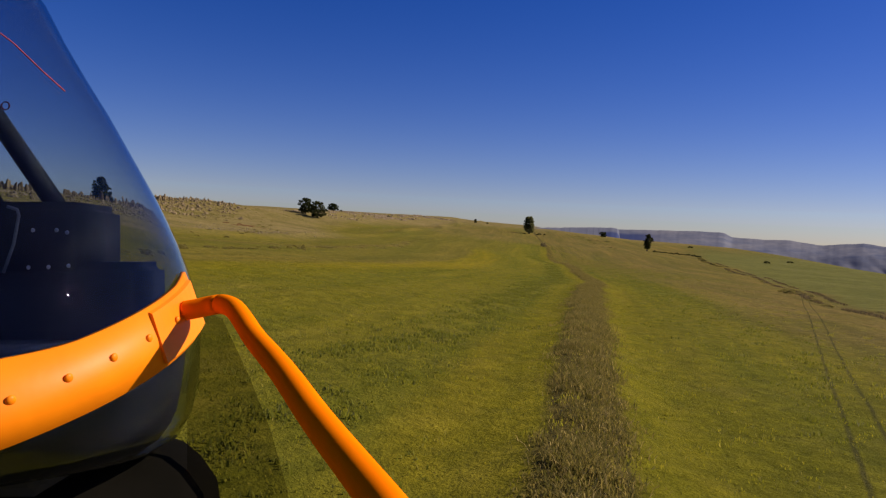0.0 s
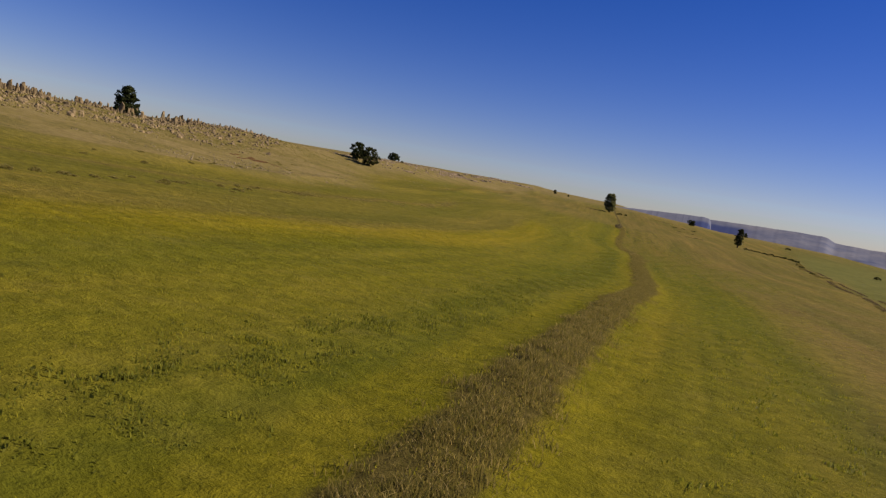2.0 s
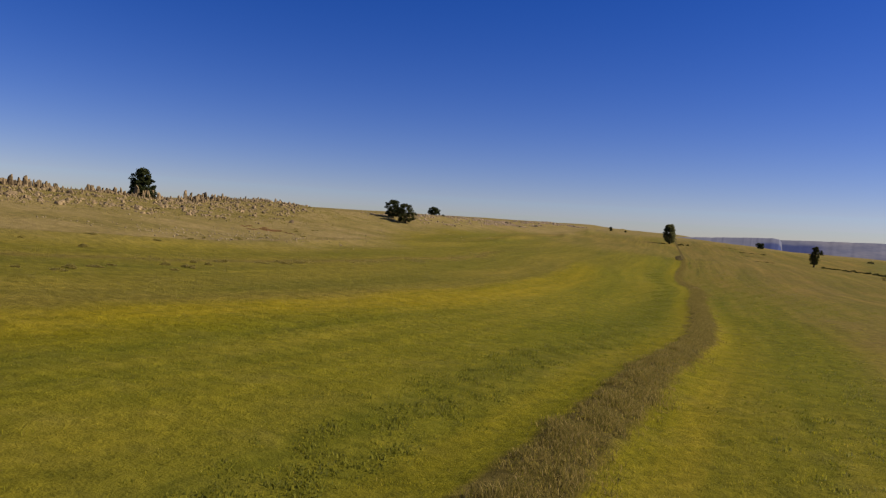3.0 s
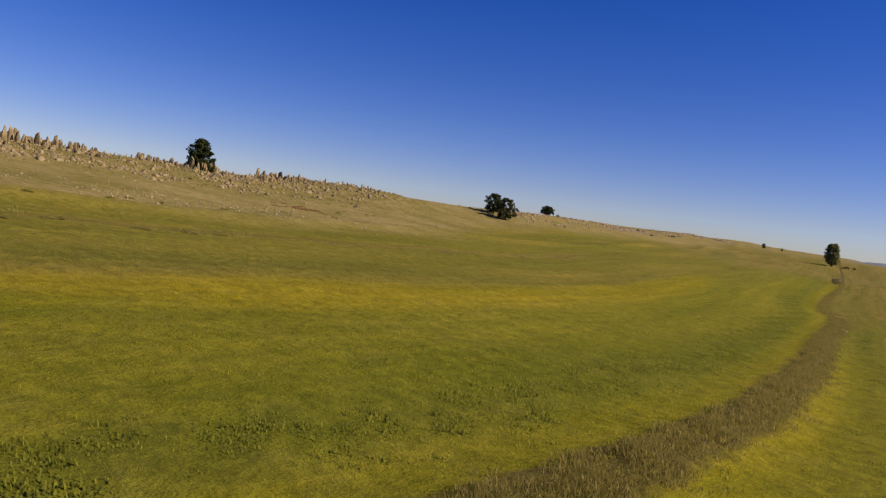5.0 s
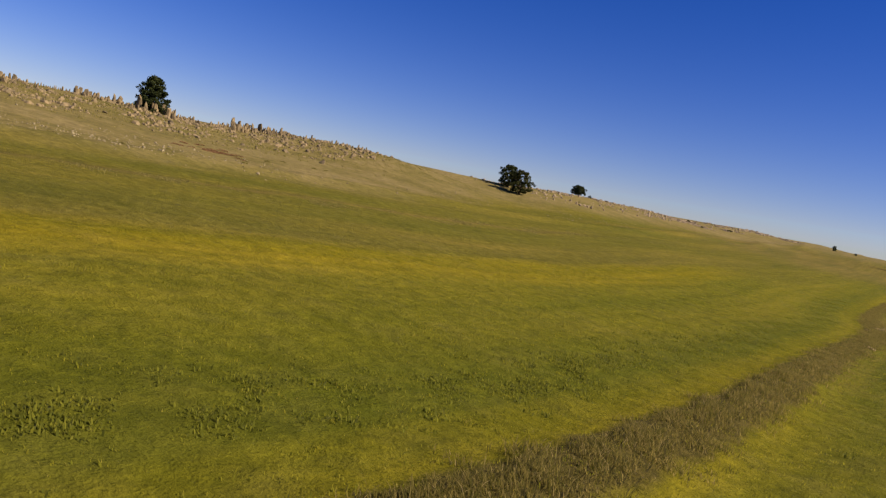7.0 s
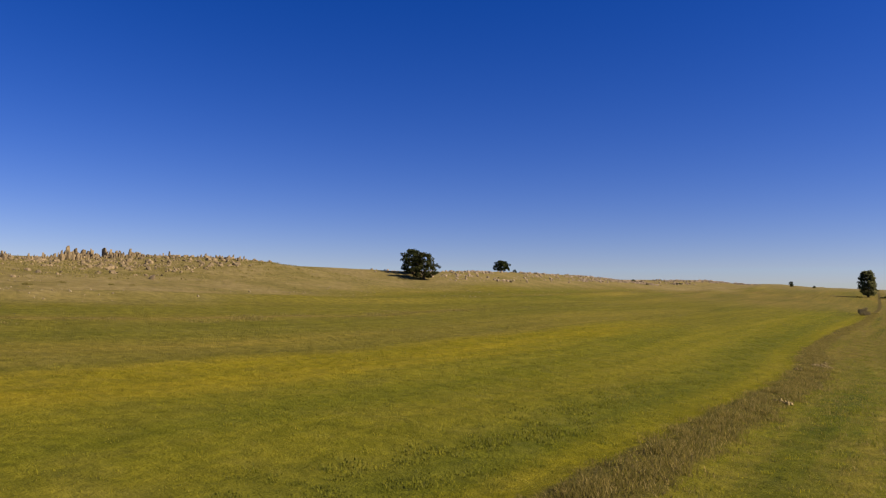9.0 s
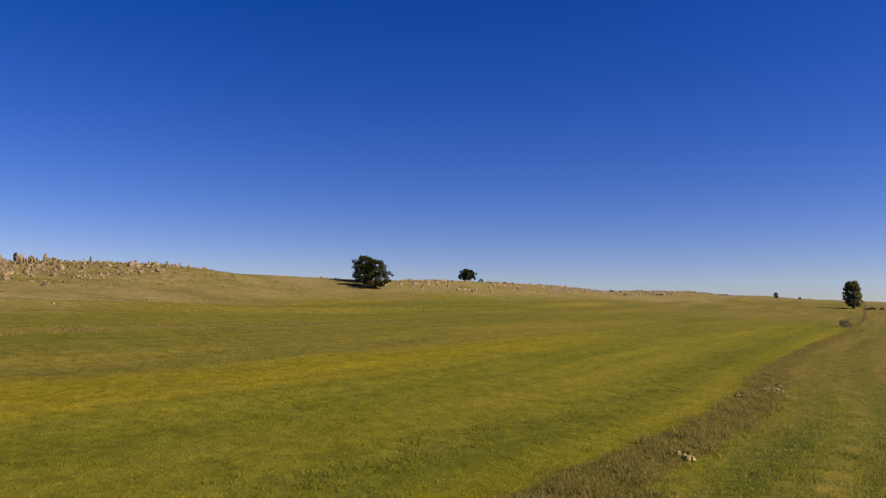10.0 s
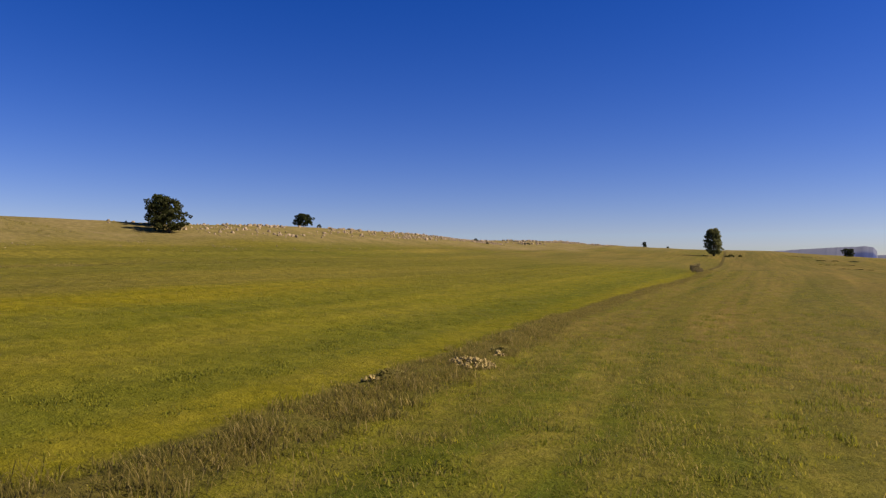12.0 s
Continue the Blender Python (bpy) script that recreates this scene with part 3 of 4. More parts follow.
# ---- rocks ----
def rock_mesh(seed, tall, mat, detail=2, taper=0.45):
    """An angular broken block, about one wide and `tall` high."""
    rng = np.random.RandomState(seed)
    bm = bmesh.new()
    sides = 5 if detail == 1 else 7
    for level, count in ((-0.12, sides), (0.45, sides), (0.92, sides - 1)):
        turn = rng.uniform(0, 6.28)
        slant = rng.uniform(0, 6.28)
        for k in range(count):
            az = turn + 6.283 * (k + rng.uniform(-0.3, 0.3)) / count
            h = level + (0.13 * math.cos(az - slant) if level > 0.8 else 0.0) + rng.normal(0, 0.04)
            r = 0.5 * (1.0 - taper * max(level, 0) ** 1.5) * rng.uniform(0.78, 1.1)
            bm.verts.new((r * math.cos(az) * 1.1, r * math.sin(az) * 0.85, h * tall))
    hull = bmesh.ops.convex_hull(bm, input=bm.verts)
    loose = [v for v in hull["geom_interior"] if isinstance(v, bmesh.types.BMVert)]
    bmesh.ops.delete(bm, geom=loose, context='VERTS')
    if detail > 1:
        bmesh.ops.bevel(bm, geom=bm.edges[:], offset=0.03, segments=1, affect='EDGES')
    me = bpy.data.meshes.new("rock")
    bm.to_mesh(me)
    bm.free()
    me.materials.append(mat)
    return me


TOWERS = [rock_mesh(100 + k, 1.1 + 0.16 * k, MAT_ROCK, 2, 0.15 + 0.05 * k) for k in range(8)]
BOULDERS = [rock_mesh(120 + k, 0.55 + 0.12 * k, MAT_ROCK) for k in range(6)]
SLABS = [rock_mesh(140 + k, 0.32, MAT_ROCK) for k in range(4)]


def rock(meshes, x, y, size, label, group, rng, tilt=8):
    ob = new("rock", meshes[rng.randint(len(meshes))])
    ob.location = at_ground(x, y, 0.12 * size)
    ob.rotation_euler = (radians(rng.normal(0, tilt)), radians(rng.normal(0, tilt)), rng.uniform(0, 6.28))
    ob.scale = (size * rng.uniform(0.6, 1.4), size * rng.uniform(0.6, 1.3), size)
    return tagged(ob, label, "rock", group)


rng = np.random.RandomState(6)


def crest_u(y):
    return -104 + 22 * float(smoothstep(222, 255, y))


for k in range(44):      # groups of standing stones along the crest
    yc = 84 + 138 * (k + rng.uniform(0, 0.8)) / 44
    big = rng.choice([0.55, 0.8, 1.05]) * (1.0 if yc < 200 else 0.8)
    if math.sin(yc * 0.23 + 1) < -0.45:
        continue
    for j in range(rng.randint(5, 8) if yc < 205 else rng.randint(2, 5)):
        y = yc + rng.normal(0, 2.0)
        rock(TOWERS, float(strip_x(y)) + crest_u(y) + rng.normal(0, 2.2), y, big * (0.3 + 0.8 * rng.uniform() ** 2), "upright weathered sandstone pillar on the ridge crest", "standing stones on the ridge", rng, 10)
for k in range(64):
    y = rng.uniform(80, 222)
    rock(BOULDERS + SLABS, float(strip_x(y)) + crest_u(y) + rng.triangular(0, 2, 20 if y > 190 else 38), y, 0.3 + 0.7 * rng.uniform() ** 2, "tan sandstone boulder on the slope below the crest", "boulders below the crest", rng, 22)


def scatter_stones(name, label, spots, sizes, mat, seed, tall=0.8):
    """Loose stones past counting, in one mesh."""
    rng = np.random.RandomState(seed)
    base = [rock_mesh(seed + 200 + k, tall, mat, 1) for k in range(4)]
    shapes = []
    for me in base:
        shapes.append((np.array([v.co[:] for v in me.vertices]), np.array([p.vertices[:] for p in me.polygons])))
    V, Fa, off = [], [], 0
    for (x, y), s in zip(spots, sizes):
        v, f = shapes[rng.randint(4)]
        a = rng.uniform(0, 6.28)
        c, sn = math.cos(a), math.sin(a)
        w = v * s * rng.uniform(0.75, 1.3, 3)
        w = np.stack([w[:, 0] * c - w[:, 1] * sn, w[:, 0] * sn + w[:, 1] * c, w[:, 2]], 1)
        V.append(w + np.array([x, y, float(land(x, y)) - 0.08 * s]))
        Fa.append(f + off)
        off += len(v)
    me = mesh_of(name, np.concatenate(V).tolist(), np.concatenate(Fa).tolist(), mat)
    return tagged(new(name, me), label, "stones", kind="stuff")


MAT_SCREE = simple("scree", (0.064, 0.048, 0.019), (0.290, 0.208, 0.088), 0.9, 0.9, detail=6, bump_d=0.05)
MAT_TAN = simple("tan_stone", (0.13, 0.098, 0.048), (0.37, 0.275, 0.145), 0.5, 0.9, detail=6, bump_d=0.05)
MAT_PALER = simple("pale_scree", (0.12, 0.095, 0.040), (0.30, 0.236, 0.106), 0.9, 0.9, detail=6, bump_d=0.05)
rng = np.random.RandomState(7)
spots, sizes = [], []
for k in range(430):      # broken slabs in drifts below the crest
    yc = rng.uniform(74, 222)
    uc = crest_u(yc) + rng.triangular(-3, 1, 30 if yc < 160 else 24 if yc < 205 else 15)
    for j in range(rng.randint(3, 12)):
        y, u = yc + rng.normal(0, 1.3), uc + rng.normal(0, 1.1)
        spots.append((float(strip_x(y)) + u, y))
        sizes.append(rng.uniform(0.2, 0.6) if rng.uniform() < 0.85 else rng.uniform(0.6, 1.2))
scatter_stones("ridge_stones", "loose sandstone blocks covering the ridge slope", spots, sizes, MAT_SCREE, 8, 0.46)
spots, sizes = [], []
for k in range(270):      # a jagged line of small pillars on the crest
    yc = rng.uniform(78, 224)
    uc = crest_u(yc) + rng.normal(0, 1.6)
    grow = rng.choice([0.45, 0.6, 0.8, 1.2], p=[0.3, 0.3, 0.25, 0.15]) * (0.45 + 0.55 * (math.sin(yc * 0.23 + 1) > -0.3))
    for j in range(rng.randint(1, 9)):
        y, u = yc + rng.normal(0, 1.0), uc + rng.normal(0, 0.9)
        spots.append((float(strip_x(y)) + u, y))
        sizes.append(rng.uniform(0.35, 0.85) * grow * (1.0 if y < 205 else 0.8))
half = len(spots) // 2
scatter_stones("crest_pillars", "close-set small sandstone pillars along the ridge crest", spots[:half], sizes[:half], MAT_SCREE, 11, 1.9)
scatter_stones("crest_blocks", "broken sandstone blocks between pillars on the ridge crest", spots[half:], sizes[half:], MAT_SCREE, 21, 1.1)
spots, sizes = [], []
for k in range(300):      # northern hilltop, thicker in the middle
    yc = rng.normal(345, 40) if rng.uniform() < 0.55 else rng.uniform(245, 640)
    uc = -rng.uniform(70, 90) * (1 - 0.35 * float(smoothstep(430, 640, yc)))
    for j in range(rng.choice([1, 3, 8, 22])):
        y, u = yc + rng.normal(0, 4.5), uc + rng.normal(0, 1.3)
        spots.append((float(strip_x(y)) + u, y))
        sizes.append((0.30 + 0.6 * rng.uniform() ** 2) * (1.0 + 0.7 * (y > 400)))
scatter_stones("hilltop_stones", "scattered tan stones along the hilltop", spots, sizes, MAT_TAN, 9, 0.5)
spots, sizes = [], []
for k in range(210):      # pale stones on the lower hill
    thick = rng.uniform() < 0.55
    yc = rng.normal(128, 12) if thick else rng.uniform(95, 330)
    uc = -rng.triangular(47, 57, 66) if thick else -rng.triangular(50, 60, 82)
    for j in range(rng.randint(1, 11)):
        y, u = yc + rng.normal(0, 2.2), uc + rng.normal(0, 1.0)
        spots.append((float(strip_x(y)) + u, y))
        sizes.append(rng.uniform(0.06, 0.22) if rng.uniform() < 0.93 else rng.uniform(0.22, 0.38))
scatter_stones("pale_stones", "small pale stones lying in dry grass", spots, sizes, MAT_PALER, 10, 0.5)

# ---- heaps of field stones in the strip ----
PEBBLES = [rock_mesh(160 + k, 0.75, MAT_PALE, 1) for k in range(4)]


def stone_pile(x, y, rx, ry, count, seed, label):
    rng = np.random.RandomState(seed)
    root = tagged(new("stone_pile"), label, "stone pile", "stone piles in the strip")
    root.location = at_ground(x, y)
    for k in range(count):
        a, r = rng.uniform(0, 6.28), math.sqrt(rng.uniform(0, 1))
        px, py = r * rx * math.cos(a), r * ry * math.sin(a)
        ob = new("stone", PEBBLES[rng.randint(4)])
        ob.parent = root
        s = rng.uniform(0.05, 0.15)
        ob.location = (px, py, float(land(x + px, y + py)) - root.location.z + 0.12 * (1 - r) + 0.02)
        ob.rotation_euler = (rng.uniform(-0.5, 0.5), rng.uniform(-0.5, 0.5), rng.uniform(0, 6.28))
        ob.scale = (s * 1.3, s, s)
    return root


stone_pile(31.0, 165.9, 0.66, 0.80, 120, 1, "heap of tan broken field stones in brown grass")
stone_pile(29.34, 144.8, 0.36, 0.22, 22, 5, "small heap of tan stones below a dark tuft")
stone_pile(31.25, 168.2, 0.24, 0.20, 9, 2, "few pale stones beside a dark grass clump")
stone_pile(29.65, 161.6, 0.28, 0.20, 5, 3, "small scatter of tan stones in brown grass")



# ---- grass ----
def blades(name, label, xs, ys, heights, per, mat, seed, width=0.018, spread=0.10, lie=(0.15, 0.75)):
    """Bent blades in tufts, in one mesh."""
    rng = np.random.RandomState(seed)
    n = len(xs) * per
    k = np.repeat(np.arange(len(xs)), per)
    az, ln = rng.uniform(0, 6.28, n), heights[k] * rng.uniform(0.55, 1.15, n)
    bx = xs[k] + rng.normal(0, spread, n)
    by = ys[k] + rng.normal(0, spread, n)
    bz = land(bx, by) - 0.02
    tilt = rng.uniform(*lie, n)
    dx, dy = np.cos(az) * tilt, np.sin(az) * tilt
    w = width * rng.uniform(0.6, 1.5, n)
    sx, sy = -np.sin(az) * w, np.cos(az) * w
    mx, my, mz = bx + dx * ln * 0.40, by + dy * ln * 0.40, bz + ln * 0.62
    v = np.stack([np.stack(p, 1) for p in ((bx - sx, by - sy, bz), (bx + sx, by + sy, bz), (mx + sx * 0.8, my + sy * 0.8, mz), (mx - sx * 0.8, my - sy * 0.8, mz), (bx + dx * ln, by + dy * ln, bz + ln * 0.95))], 1).reshape(-1, 3)
    i = np.arange(n)[:, None] * 5
    quads, tips = np.concatenate([i, i + 1, i + 2, i + 3], 1).tolist(), np.concatenate([i + 3, i + 2, i + 4], 1).tolist()
    me = mesh_of(name, v.tolist(), quads + tips, mat)
    return tagged(new(name, me), label, "grass", kind="stuff")


rng = np.random.RandomState(12)
# uncut strip
n = 19000
ys = 4 + 290 * rng.uniform(size=n) ** 1.25
us = rng.normal(0, 0.50, n) * (0.62 + 0.13 * smoothstep(8, 30, ys) + 0.4 * smoothstep(15, 55, ys) + 0.12 * smoothstep(135, 155, ys) - 0.42 * smoothstep(172, 195, ys)) + 0.15 * np.sin(ys * 0.5)
clump = 0.5 + 0.5 * np.sin(ys * 1.7 + us * 3) * np.sin(ys * 0.61)
# gaps between tufts; the extra ones westward imitate that edge's shade
hole = np.sin(ys * 2.3 + us * 4.1 + np.sin(ys * 0.37) * 2) + np.sin(ys * 1.1 - us * 3.3) + 0.7 * np.sin(ys * 5.3 + us * 2.7)
keep = hole + rng.normal(0, 0.3, n) > -0.8 - 1.2 * us
ys, us, clump = ys[keep], us[keep], clump[keep]
hs = (0.10 + 0.23 * clump * rng.uniform(0.3, 1, len(ys))) * (1 - 0.4 * smoothstep(180, 205, ys)) * (0.7 + 0.3 * smoothstep(12, 35, ys))
tall = 1 + 0.35 * smoothstep(130, 150, ys) * (1 - smoothstep(172, 190, ys)) * (clump > 0.55)
hs = hs * tall
south = rng.uniform(105, 165, len(ys)) > ys
blades("strip_grass", "tall dry brown grass of an uncut strip", (strip_x(ys) + us)[south], ys[south], hs[south], 18, MAT_DRY, 13, 0.0065, 0.16, (0.3, 1.25))
MAT_ROUGH = island_mat("rough_grass", [(0.0, (0.062, 0.064, 0.009)), (0.5, (0.108, 0.094, 0.015)), (0.92, (0.136, 0.110, 0.023)), (1.0, (0.18, 0.14, 0.045))], 0.65, 0.2, 0.75)
blades("strip_grass_olive", "tall olive and brown grass of an uncut strip", (strip_x(ys) + us)[~south], ys[~south], 0.9 * hs[~south], 17, MAT_DRY, 18, 0.0065, 0.18, (0.3, 1.25))
# mown meadow, thinning out with distance
n = 74000
ys = 5 + 290 * rng.uniform(size=n) ** 1.25
us = rng.triangular(-24, -2, 18, n)
tuft = np.sin(ys * 6.1 + 1.7 * np.sin(us * 2.3)) * np.sin(us * 7.3 + 1.3 * np.sin(ys * 1.9)) + 0.7 * np.sin(ys * 2.7 - us * 3.4)
keep = tuft + rng.normal(0, 0.35, n) > 0.05
hs = 0.03 + 0.035 * np.clip(tuft, 0, 2) + rng.uniform(0, 0.03, n)
blades("meadow_grass", "short green meadow grass in dense tufts", (strip_x(ys) + us)[keep], ys[keep], hs[keep], 6, MAT_GRASS, 14, 0.009, 0.09)
# darker weeds in a row
MAT_WEED = island_mat("dark_weed", [(0.0, (0.054, 0.058, 0.006)), (0.6, (0.088, 0.090, 0.008)), (1.0, (0.125, 0.118, 0.011))], 0.6, 0.2, 0.6)
n = 20000
ys = rng.uniform(8, 205, n)
us = np.where(rng.uniform(size=n) < 0.75, rng.normal(-4.6, 0.75, n), rng.normal(7.2, 1.6, n)) + 0.4 * np.sin(ys * 0.25)
lump = np.sin(ys * 1.9 + us * 3.1) + np.sin(ys * 0.7 - us * 2.3) + 0.6 * np.sin(ys * 3.7 + us)
keep = (lump + rng.normal(0, 0.7, n) > 0.35) & ((us < 0) | (ys < 120))
blades("weed_row", "dark green weeds growing in a row", strip_x(ys[keep]) + us[keep], ys[keep], rng.uniform(0.05, 0.14, keep.sum()) * (1 - 0.45 * smoothstep(125, 165, ys[keep])), 11, MAT_WEED, 15, 0.016, 0.13)
# rough grass east of the strip
n = 22000
ys = rng.triangular(120, 158, 255, n)
us = rng.triangular(-0.5, 4, 26, n)
wave = 0.5 + 0.5 * np.sin(us * 1.3 + 0.8 * np.sin(ys * 0.11))
keep = rng.uniform(size=n) < 0.35 + 0.65 * wave
blades("rough_grass", "rough olive grass with brown seed heads", (strip_x(ys) + us)[keep], ys[keep], (0.05 + 0.13 * rng.uniform(size=n) ** 2)[keep], 13, MAT_ROUGH, 16, 0.0065, 0.16, (0.3, 1.2))
n = 9000
ys, us = rng.triangular(122, 150, 215, n), rng.triangular(1.2, 5, 24, n)
lump = np.sin(ys * 1.3 + us * 2.1) + np.sin(ys * 0.57 - us * 1.7) + 0.7 * np.sin(ys * 2.9 + us * 0.9)
keep = lump + rng.normal(0, 0.4, n) > 0.95
blades("rough_weeds", "dark green clumps standing in rough grass", (strip_x(ys) + us)[keep], ys[keep], rng.uniform(0.06, 0.17, keep.sum()), 12, MAT_WEED, 26, 0.011, 0.15, (0.2, 1.0))
# dry grass on the bank
n = 2600
ys = rng.triangular(70, 130, 230, n)
us = -36.6 + 1.0 * np.sin(ys * 0.06) + rng.normal(0, 0.9, n)
keep = np.sin(ys * 0.9 + 1.3 * np.sin(ys * 0.21)) + np.sin(ys * 0.37 + us) + rng.normal(0, 0.4, n) > 0.9
blades("bank_grass", "tufts of brown grass on a low bank in the meadow", (strip_x(ys) + us)[keep], ys[keep], rng.uniform(0.06, 0.20, keep.sum()), 9, MAT_TUSSOCK, 17, 0.014, 0.28, (0.3, 1.2))
# dry tussocks between the rocks
n = 3400
ys = rng.uniform(72, 226, n)
us = np.array([crest_u(y) for y in ys]) + rng.triangular(-3, 6, 34, n)
blades("ridge_grass", "dry olive tussocks between rocks on the ridge", strip_x(ys) + us, ys, rng.uniform(0.10, 0.34, n), 9, MAT_TUSSOCK, 27, 0.028, 0.26, (0.3, 1.2))
# dead grass on the cut bank at the lower edge
MAT_BANK = island_mat("bank_grass", [(0.0, (0.030, 0.024, 0.010)), (0.6, (0.062, 0.048, 0.019)), (1.0, (0.130, 0.095, 0.040))], 0.8, 0.2, 0.5)
n = 5200
ys = rng.uniform(36, 250, n)
xs = bank_x(ys) + np.where(rng.uniform(size=n) < 0.7, 0.0, 2.6) + rng.normal(0, 0.18, n)
keep = np.sin(ys * 0.31) + np.sin(ys * 0.13 + 1) + rng.normal(0, 0.5, n) > -0.2
blades("lower_bank_grass", "dead brown grass along a low cut bank", xs[keep], ys[keep], rng.uniform(0.10, 0.30, keep.sum()), 10, MAT_BANK, 19, 0.02, 0.13)


# ---- the helicopter, as it hangs over the meadow when the flight begins ----
def paint_material(name, c1, c2, rough, gloss):
    m, nt, b = blank(name)
    n = noise_tex(nt, 9.0, 5, 0.6)
    nt.links.new(ramp(nt, n, [(0.25, c1), (0.75, c2)]), b.inputs["Base Color"])
    b.inputs["Roughness"].default_value = rough
    b.inputs["Specular IOR Level"].default_value = gloss
    bump(nt, b, noise_tex(nt, 60.0, 3), 0.08, 0.002)
    return m


def clear_material(name, tint, rough, ior):
    m, nt, b = blank(name)
    b.inputs["Base Color"].default_value = (*tint, 1)
    b.inputs["Roughness"].default_value = rough
    b.inputs["IOR"].default_value = ior
    b.inputs["Transmission Weight"].default_value = 1.0
    bump(nt, b, noise_tex(nt, 3.0, 2), 0.03, 0.01)
    return m


MAT_ORANGE = paint_material("orange_paint", (0.82, 0.20, 0.001), (0.94, 0.25, 0.001), 0.45, 0.15)
MAT_TUBE = paint_material("orange_tube_paint", (0.92, 0.185, 0.0), (0.98, 0.215, 0.0), 0.4, 0.0)
MAT_GLASS = clear_material("tinted_acrylic", (0.60, 0.66, 0.74), 0.0, 1.2)
MAT_SMOKE = clear_material("smoked_acrylic", (0.56, 0.55, 0.50), 0.0, 1.01)
MAT_NAVY = simple("dark_floor", (0.009, 0.012, 0.025), (0.018, 0.023, 0.042), 7, 0.5)
MAT_BLACK = simple("black_trim", (0.003, 0.0035, 0.005), (0.008, 0.009, 0.011), 12, 0.85, bump_d=0.002)
MAT_BELLY = simple("black_paint", (0.003, 0.0028, 0.002), (0.005, 0.0045, 0.003), 5, 0.6)
MAT_BELLY.node_tree.nodes["Principled BSDF"].inputs["IOR"].default_value = 1.03
MAT_YARN = simple("red_yarn", (0.22, 0.02, 0.025), (0.42, 0.05, 0.05), 80, 0.9)
MAT_CHROME = simple("worn_metal", (0.45, 0.45, 0.45), (0.62, 0.62, 0.60), 30, 0.3, 0.9)

heli = tagged(new("helicopter"), "small helicopter with tinted bubble canopy and orange nose band", "helicopter")
heli.matrix_world = look(*PATH[0][1:])
AX, BZ, Z0 = 0.90, 0.70, 1.40
SHIFT = -0.030
LEVELS = [(0.78, -1.168), (0.72, -0.993), (0.60, -0.873), (0.473, -0.783), (0.39, -0.742), (0.312, -0.698), (0.237, -0.653), (0.162, -0.612), (0.044, -0.548),
          (-0.042, -0.507), (-0.106, -0.482), (-0.171, -0.461), (-0.21, -0.457), (-0.268, -0.460), (-0.326, -0.475), (-0.370, -0.503), (-0.398, -0.550), (-0.413, -0.63), (-0.42, -0.78)]


def lean(level):
    """How far the rings of the canopy rise or fall towards its near side."""
    return float(np.interp(level, [-0.35, -0.18], [-0.14, 0.27]))


def skin(level, edge, phi, out=0.0):
    """A point of the canopy: its level, how far its edge reaches and the way round it."""
    edge = edge + SHIFT
    a = max(AX - (-0.46 - edge) * 0.55, 0.3)
    b = BZ * a / AX
    xc = edge - a
    x, z = xc + (a + out) * math.cos(phi), -Z0 + (b + out) * math.sin(phi)
    return Vector((x, level - lean(level) * (Z0 + z), z))


def edge_at(level):
    for (l0, e0), (l1, e1) in zip(LEVELS, LEVELS[1:]):
        if l1 <= level <= l0:
            return e0 + (e1 - e0) * (l0 - level) / (l0 - l1)
    return LEVELS[-1][1]


def canopy():
    bm = bmesh.new()
    n = 72
    for out, flip in ((0.0, False), (-0.005, True)):
        rings = [[bm.verts.new(skin(l + (0 if 0 < i < len(LEVELS) - 1 else out * (1 if i == 0 else -1)), e, 2 * math.pi * k / n, out)) for k in range(n)] for i, (l, e) in enumerate(LEVELS)]
        for r, s in zip(rings, rings[1:]):
            for k in range(n):
                f = (r[k], s[k], s[(k + 1) % n], r[(k + 1) % n])
                bm.faces.new(f if flip else f[::-1])
        bm.faces.new(rings[0][::-1] if flip else rings[0])
        bm.faces.new(rings[-1] if flip else rings[-1][::-1])
    return bm


glass = part("canopy", canopy(), MAT_GLASS, heli, "tinted clear acrylic bubble", True)

# orange band round the nose
BAND_TOP, BAND_LOW = -0.078, -0.182


def band():
    bm = bmesh.new()
    n = 40
    cols = []
    for k in range(n + 1):
        phi = -0.14 + (k / n) * 1.35
        mid = 0.5 * (BAND_TOP + BAND_LOW)
        tip = max(0.0, 1 - k / 3.0)
        top = BAND_TOP + 0.018 * float(smoothstep(0.35, 0.65, phi)) + 0.006 * tip
        low = BAND_LOW + 0.012 * tip
        col = []
        for lev, out in ((top, 0.002), (top, 0.011), (mid, 0.014), (low, 0.011), (low, 0.002)):
            col.append(bm.verts.new(skin(lev, edge_at(lev), phi, out)))
        cols.append(col)
    for a, b in zip(cols, cols[1:]):
        for j in range(5):
            bm.faces.new((a[j], b[j], b[(j + 1) % 5], a[(j + 1) % 5]))
    bm.faces.new(cols[0])
    bm.faces.new(cols[-1][::-1])
    return bm


strap = part("nose_band", band(), MAT_ORANGE, heli, "orange painted metal band", True)


def rivet(phi):
    bm = bmesh.new()
    c = skin(-0.121, edge_at(-0.121), phi, 0.0135 if phi > 0.15 else 0.0185)
    o = skin(-0.121, edge_at(-0.121), phi, 0.114)
    d = (o - c).normalized()
    bmesh.ops.create_uvsphere(bm, u_segments=14, v_segments=8, radius=0.0078)
    turn = d.to_track_quat('Z', 'Y').to_matrix().to_4x4()
    bmesh.ops.transform(bm, matrix=Matrix.Translation(c) @ turn @ Matrix.Diagonal((1, 1, 0.55, 1)), verts=bm.verts)
    return bm


